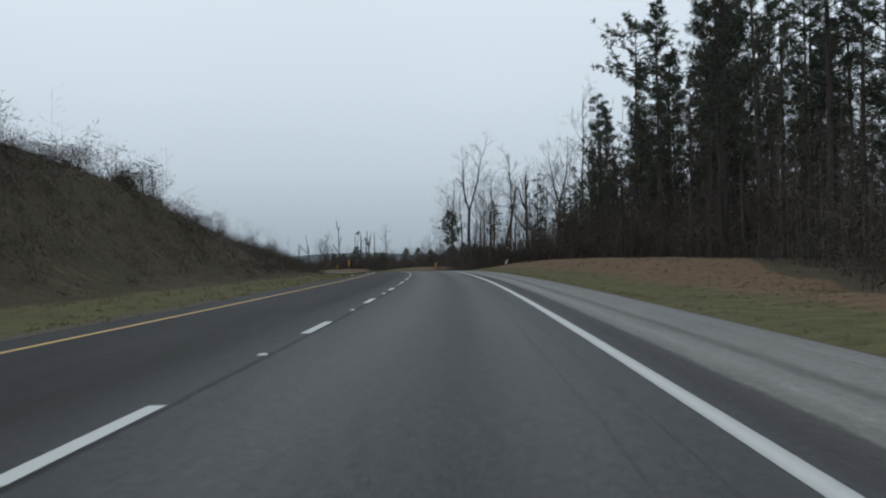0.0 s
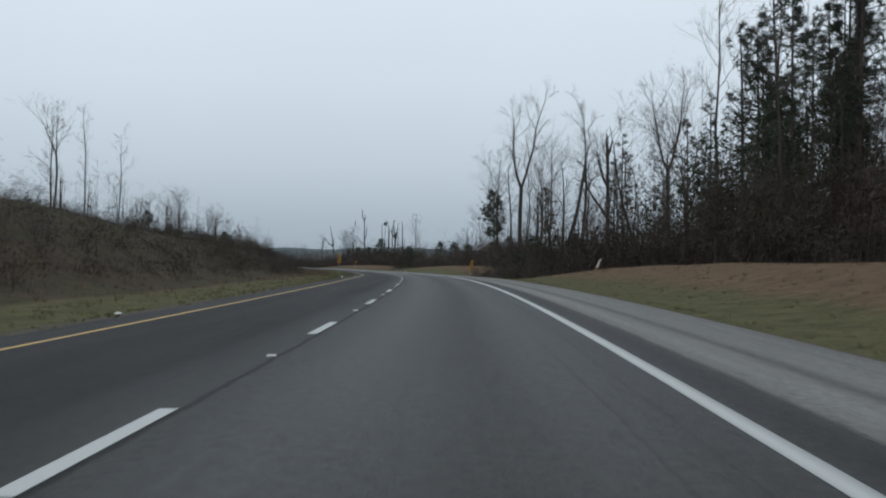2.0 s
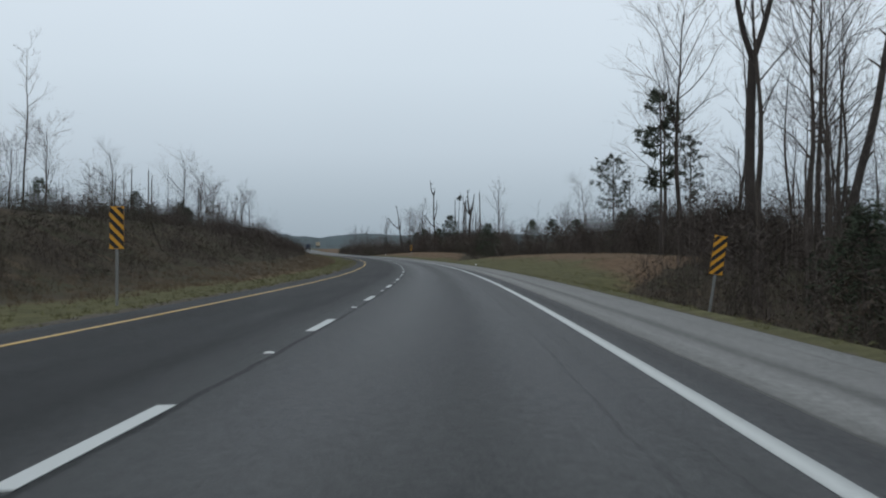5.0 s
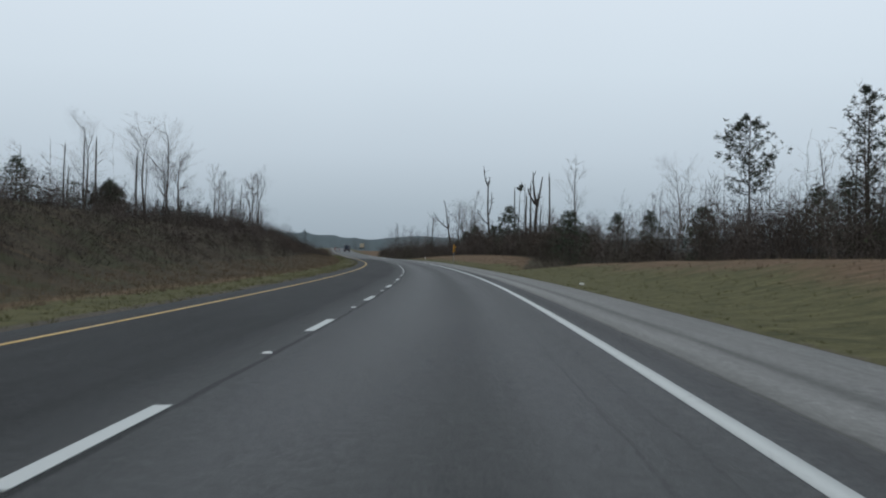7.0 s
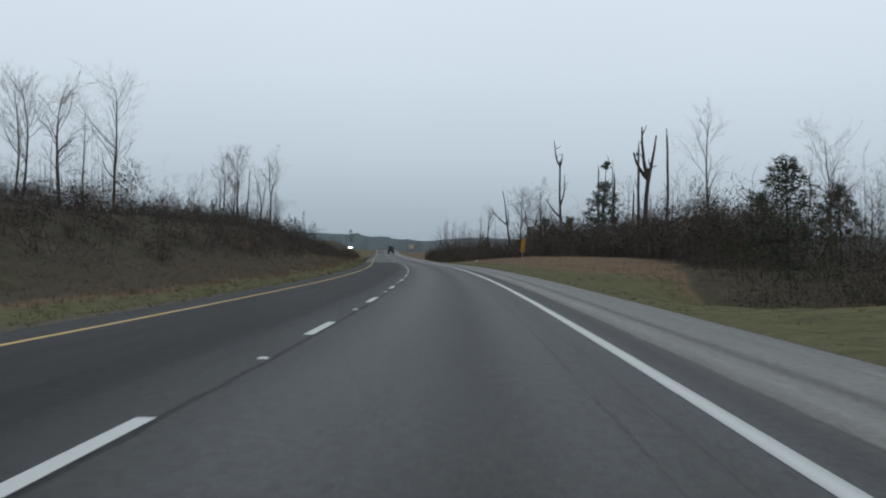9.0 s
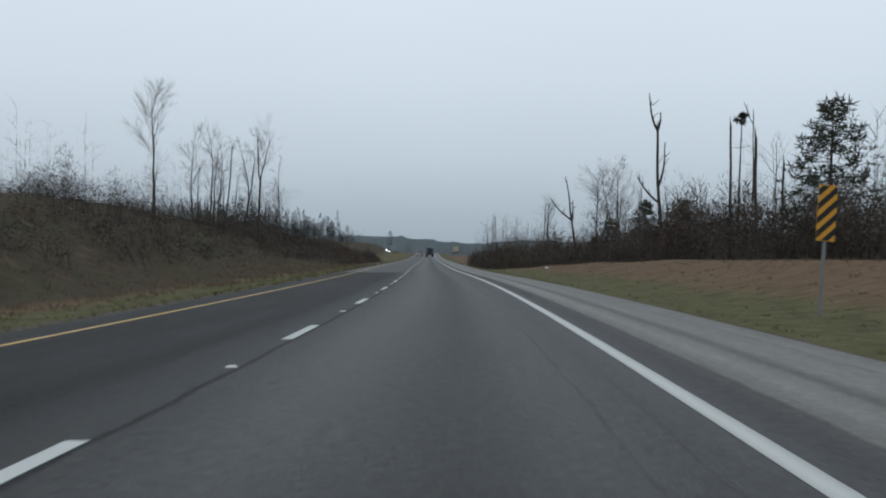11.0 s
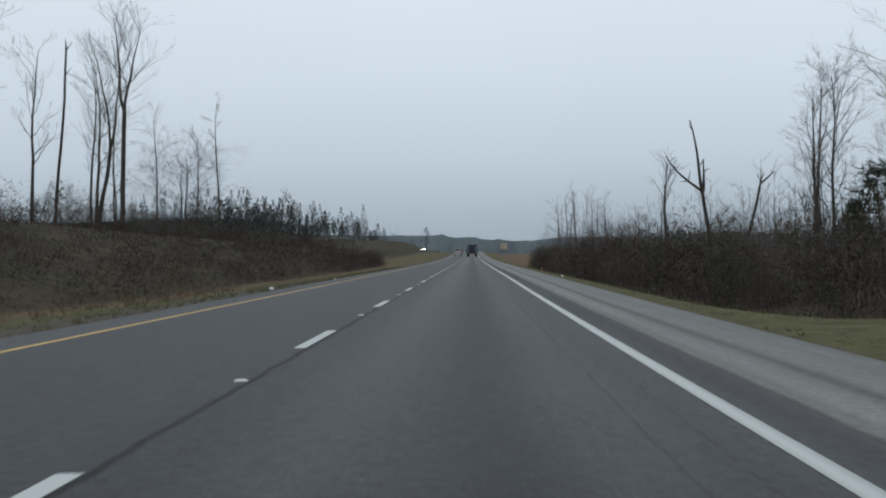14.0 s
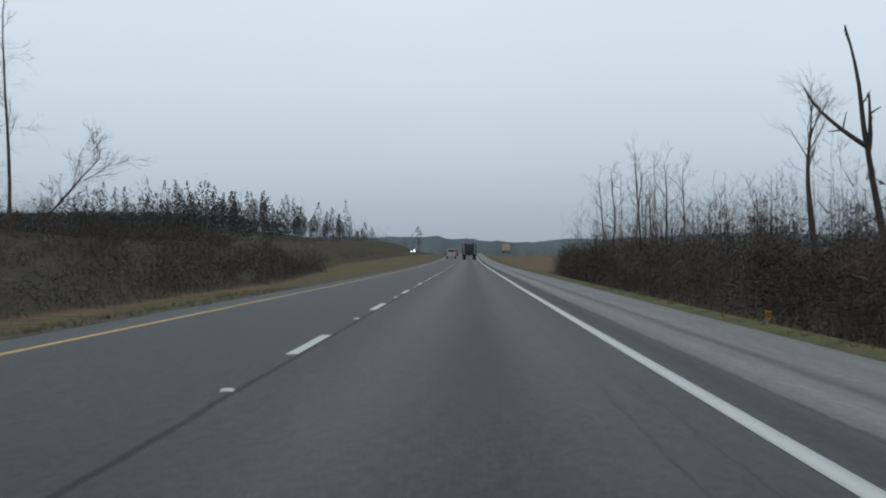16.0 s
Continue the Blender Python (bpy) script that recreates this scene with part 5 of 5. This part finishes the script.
def object_marker(s, d, lean, face, label, width=0.32, tall=0.95, up=1.28, slant=1):
    """A striped hazard panel on a steel channel post; face: which way its stripes fall."""
    x, y, z, h, b = at_station(s, d)
    sign = tagged(new("object_marker"), label, "road sign", "striped roadside markers")
    sign.matrix_basis = pose(float(x), float(y), float(z + rise(s, d)), 0, lean, math.degrees(float(h)))
    bm_part("post", box_bm((0.06, 0.035, up + tall + 0.35), (0, 0.03, (up + tall) / 2 - 0.2), 0.008), STEEL, sign)
    panel = bm_part("panel", box_bm((width, 0.006, tall), (0, 0, up + tall / 2), 0.002), SIGN_YELLOW, sign, "yellow reflective panel")
    rows = 4
    for k in range(rows + 1):
        mid = up + tall * (k + 0.1) / rows
        drop, half = width * 0.5 * slant, tall / rows * 0.27
        pts = [(-width / 2, mid - drop - half), (width / 2, mid + drop - half), (width / 2, mid + drop + half), (-width / 2, mid - drop + half)]
        lo, hi = up + 0.012, up + tall - 0.012
        bm = bmesh.new()
        ring = [bm.verts.new((px * 0.98, -0.012, pz)) for px, pz in pts]
        back = [bm.verts.new((px * 0.98, -0.0035, pz)) for px, pz in pts]
        bm.faces.new(ring)
        for i in range(4):
            bm.faces.new((ring[i], back[i], back[(i + 1) % 4], ring[(i + 1) % 4]))
        for pl, no in ((lo, (0, 0, -1)), (hi, (0, 0, 1))):
            bmesh.ops.bisect_plane(bm, geom=bm.verts[:] + bm.edges[:] + bm.faces[:], plane_co=(0, 0, pl), plane_no=no, clear_outer=True)
        if bm.faces:
            bm_part("stripe", bm, SIGN_BLACK, panel, "black diagonal stripe")
        else:
            bm.free()
    return sign


object_marker(215.5, 6.15, 9.0, 1, "yellow and black striped marker on a leaning steel post", slant=1)
object_marker(213.0, -7.6, 0.0, 1, "yellow and black striped marker on an upright steel post", slant=-1)
object_marker(427.0, 6.2, 4.0, 1, "yellow and black striped marker beside the shoulder", slant=1)
object_marker(612.0, 5.0, 8.0, 1, "small striped delineator plate close to the ground", 0.11, 0.14, 0.05, slant=1)

PALE_LOG = mottled("peeling_pale_log", (0.16, 0.12, 0.10), (0.46, 0.42, 0.37), 2.5, 18, 0.9, 0.4, 0.01)
x, y, z, h, b = at_station(161.0, 10.7)
log = tagged(new("broken_log"), "pale peeling log propped on the grassy knoll", "log")
log.matrix_basis = pose(float(x), float(y), float(z + rise(161.0, 10.7)))
log_shape = Buffer()
log_line = [Vector((0.11 * k, 0.26 * k, 0.19 * k - 0.06)) + jitter(random.Random(900 + k), 0.03) for k in range(5)]
log_shape.tube(log_line, [0.11, 0.095, 0.1, 0.085, 0.08], 9, True)
part("shaft", log_shape.mesh("shaft", PALE_LOG), log)
log_foot = Buffer()
log_foot.tube([log_line[0] - Vector((0.02, 0.04, 0.03)), log_line[0].lerp(log_line[1], 0.7)], [0.14, 0.115], 9, True)
part("rotten_butt", log_foot.mesh("rotten_butt", mottled("rotten_wood", (0.06, 0.04, 0.03), (0.16, 0.10, 0.07), 4, 20)), log, "dark rotten lower end")

LITTER = mottled("crumpled_white_plastic", (0.5, 0.52, 0.5), (0.75, 0.76, 0.74), 5, 30, 0.5, 0.3, 0.01)


def litter(s, d, size, label, seed):
    r = random.Random(seed)
    bm = bmesh.new()
    bmesh.ops.create_icosphere(bm, subdivisions=2, radius=size)
    for v in bm.verts:
        v.co = v.co * r.uniform(0.65, 1.25)
        v.co.z = v.co.z * 0.55 + size * 0.4
    x, y, z, h, b = at_station(s, d)
    me = bpy.data.meshes.new("litter_bag")
    bm.to_mesh(me)
    bm.free()
    me.materials.append(LITTER)
    ob = tagged(new("litter_bag", me), label, "litter", "roadside litter")
    ob.matrix_basis = pose(float(x), float(y), float(z + rise(s, d)), 0, 0, seed * 40)


litter(511.0, 8.9, 0.15, "crumpled white plastic bag lying on the grass knoll", 1)
litter(308.0, 5.2, 0.11, "crumpled white litter beside the shoulder", 2)
litter(98.0, -6.3, 0.07, "small pale scrap on the median shoulder", 3)
litter(170.0, -6.3, 0.08, "small pale scrap on the median shoulder", 4)
litter(556.0, -6.2, 0.08, "flattened pale scrap on the median shoulder", 5)
litter(583.0, 4.5, 0.07, "pale scrap at the shoulder's grass edge", 6)
litter(574.0, -6.1, 0.06, "flattened pale scrap on the median shoulder", 7)

# ---- traffic far ahead, at rest ----
GLASS = mottled("dark_vehicle_glass", (0.01, 0.012, 0.014), (0.02, 0.024, 0.028), 1, 10, 0.1, 0, 0.01, spec=0.6)
TYRE = mottled("black_tyre_rubber", (0.012, 0.012, 0.012), (0.03, 0.03, 0.03), 4, 40, 0.9, 0.2, 0.005)
RIM = mottled("grey_wheel_rim", (0.25, 0.25, 0.25), (0.4, 0.4, 0.4), 3, 20, 0.4, 0, 0.01, metal=0.7)


def car_paint(name, colour):
    return mottled(name, tuple(c * 0.85 for c in colour), colour, 0.8, 12, 0.35, 0, 0.01, spec=0.5)


def lamp_material(name, colour, strength):
    m, n, l, b = start_material(name, 0.3)
    b.inputs["Base Color"].default_value = (*colour, 1)
    b.inputs["Emission Color"].default_value = (*colour, 1)
    b.inputs["Emission Strength"].default_value = strength
    return m


TAIL = lamp_material("red_tail_lamp", (0.22, 0.02, 0.015), 0.1)
HEAD = lamp_material("lit_headlamp", (1.0, 0.97, 0.9), 60.0)


def wheel(thing, x, y, r, w):
    bm = bmesh.new()
    bmesh.ops.create_cone(bm, cap_ends=True, segments=20, radius1=r, radius2=r, depth=w, matrix=Matrix.Translation((x, y, r)) @ Matrix.Rotation(radians(90), 4, "Y"))
    bmesh.ops.bevel(bm, geom=bm.edges[:], offset=0.03, segments=2, affect="EDGES")
    tyre = bm_part("wheel", bm, TYRE, thing, smooth=False)
    bm = bmesh.new()
    bmesh.ops.create_cone(bm, cap_ends=True, segments=16, radius1=r * 0.58, radius2=r * 0.52, depth=w + 0.03, matrix=Matrix.Translation((x, y, r)) @ Matrix.Rotation(radians(90), 4, "Y"))
    bm_part("rim", bm, RIM, tyre)


def vehicle(name, s, d, label, category, turn=0.0, lift=0.0):
    ob = tagged(new(name), label, category)
    ob.matrix_basis = on_road(s, d, lift) @ pose(0, 0, 0, 0, 0, turn)
    return ob


def pickup(s, d, label, colour):
    v = vehicle("pickup_truck", s, d, label, "pickup truck")
    paint = car_paint("pickup_paint", colour)
    bm_part("body", box_bm((1.95, 5.4, 0.75), (0, 0, 0.88), 0.09), paint, v)
    bm_part("cab", box_bm((1.8, 2.3, 0.75), (0, 0.5, 1.58), 0.1, 0.86), paint, v)
    bm_part("rear_window", box_bm((1.4, 0.03, 0.42), (0, -0.6, 1.62), 0.01), GLASS, v)
    bm_part("windscreen", box_bm((1.5, 0.03, 0.45), (0, 1.6, 1.6), 0.01), GLASS, v)
    bm_part("rear_bumper", box_bm((1.9, 0.18, 0.22), (0, -2.78, 0.6), 0.03), RIM, v)
    for k in (-1, 1):
        bm_part("tail_lamp", box_bm((0.16, 0.05, 0.42), (k * 0.88, -2.71, 0.98), 0.02), TAIL, v)
        for wy in (-1.6, 1.75):
            wheel(v, k * 0.85, wy, 0.38, 0.26)
    return v


def tractor(s, d, label):
    v = vehicle("truck_tractor", s, d, label, "truck")
    paint = car_paint("dark_blue_truck_paint", (0.014, 0.024, 0.05))
    bm_part("sleeper_cab", box_bm((2.3, 2.9, 1.9), (0, 1.5, 1.95), 0.15, 0.92), paint, v)
    bm_part("bonnet", box_bm((2.0, 1.6, 1.2), (0, 3.7, 1.6), 0.15, 0.9), paint, v)
    for k in (-1, 1):
        bm_part("side_fairing", box_bm((0.8, 1.5, 2.5), (k * 0.95, -0.5, 1.85), 0.12, 0.8), paint, v)
        bm_part("exhaust_stack", box_bm((0.16, 0.16, 2.7), (k * 1.0, -1.35, 2.05), 0.05), RIM, v)
        bm_part("mud_flap", box_bm((0.6, 0.03, 0.7), (k * 0.9, -4.1, 0.65), 0.01), TYRE, v)
        bm_part("tail_lamp", box_bm((0.14, 0.05, 0.14), (k * 0.5, -4.05, 0.95), 0.02), TAIL, v)
        for wy in (-3.3, -2.1, 3.7):
            wheel(v, k * 0.95, wy, 0.5, 0.5 if wy < 0 else 0.3)
    bm_part("chassis", box_bm((0.9, 7.6, 0.3), (0, -0.2, 0.95), 0.03), TYRE, v)
    bm_part("fifth_wheel", box_bm((1.0, 1.0, 0.16), (0, -2.7, 1.2), 0.04), TYRE, v)
    return v


def box_truck(s, d, label):
    v = vehicle("box_truck", s, d, label, "truck")
    bm_part("cargo_box", box_bm((2.4, 5.5, 2.4), (0, -0.6, 2.05), 0.05), mottled("faded_ochre_box", (0.27, 0.24, 0.18), (0.38, 0.34, 0.26), 0.8, 9, 0.6, 0, 0.01), v)
    bm_part("cab", box_bm((2.2, 1.8, 1.9), (0, 3.2, 1.5), 0.12, 0.9), car_paint("ochre_cab_paint", (0.36, 0.29, 0.18)), v)
    bm_part("windscreen", box_bm((1.9, 0.04, 0.8), (0, 4.08, 1.9), 0.01), GLASS, v)
    bm_part("chassis", box_bm((1.0, 7.4, 0.3), (0, 0.3, 0.7), 0.03), TYRE, v)
    for k in (-1, 1):
        for wy in (-2.2, 3.1):
            wheel(v, k * 0.95, wy, 0.45, 0.35)
    return v


def sedan(s, d, label, colour, turn, lift, lit):
    v = vehicle("car", s, d, label, "car", turn, lift)
    paint = car_paint("car_paint", colour)
    bm_part("body", box_bm((1.8, 4.5, 0.6), (0, 0, 0.7), 0.12), paint, v)
    bm_part("cabin", box_bm((1.6, 2.3, 0.55), (0, -0.2, 1.22), 0.1, 0.78), GLASS, v)
    bm_part("roof", box_bm((1.22, 1.5, 0.06), (0, -0.2, 1.5), 0.02), paint, v)
    for k in (-1, 1):
        bm_part("headlamp", box_bm((0.34, 0.08, 0.22), (k * 0.65, 2.24, 0.75), 0.03), HEAD if lit else GLASS, v, "lit headlamp" if lit else "")
        bm_part("tail_lamp", box_bm((0.34, 0.06, 0.16), (k * 0.68, -2.24, 0.82), 0.02), TAIL, v)
        for wy in (-1.4, 1.4):
            wheel(v, k * 0.82, wy, 0.32, 0.22)
    return v


tractor(838.0, 0.0, "dark blue truck tractor without a trailer in the lane")
pickup(862.0, -3.7, "silver grey pickup truck in the passing lane", (0.33, 0.34, 0.34))
sedan(930.0, -3.7, "dark red car far ahead in the passing lane", (0.20, 0.03, 0.025), 0, 0, False)
sedan(1090.0, -21.0, "oncoming car with bright lit headlamps", (0.25, 0.26, 0.27), 180, 0.25, True)
box_truck(1040.0, 12.5, "faded ochre box truck standing beside the road far ahead")
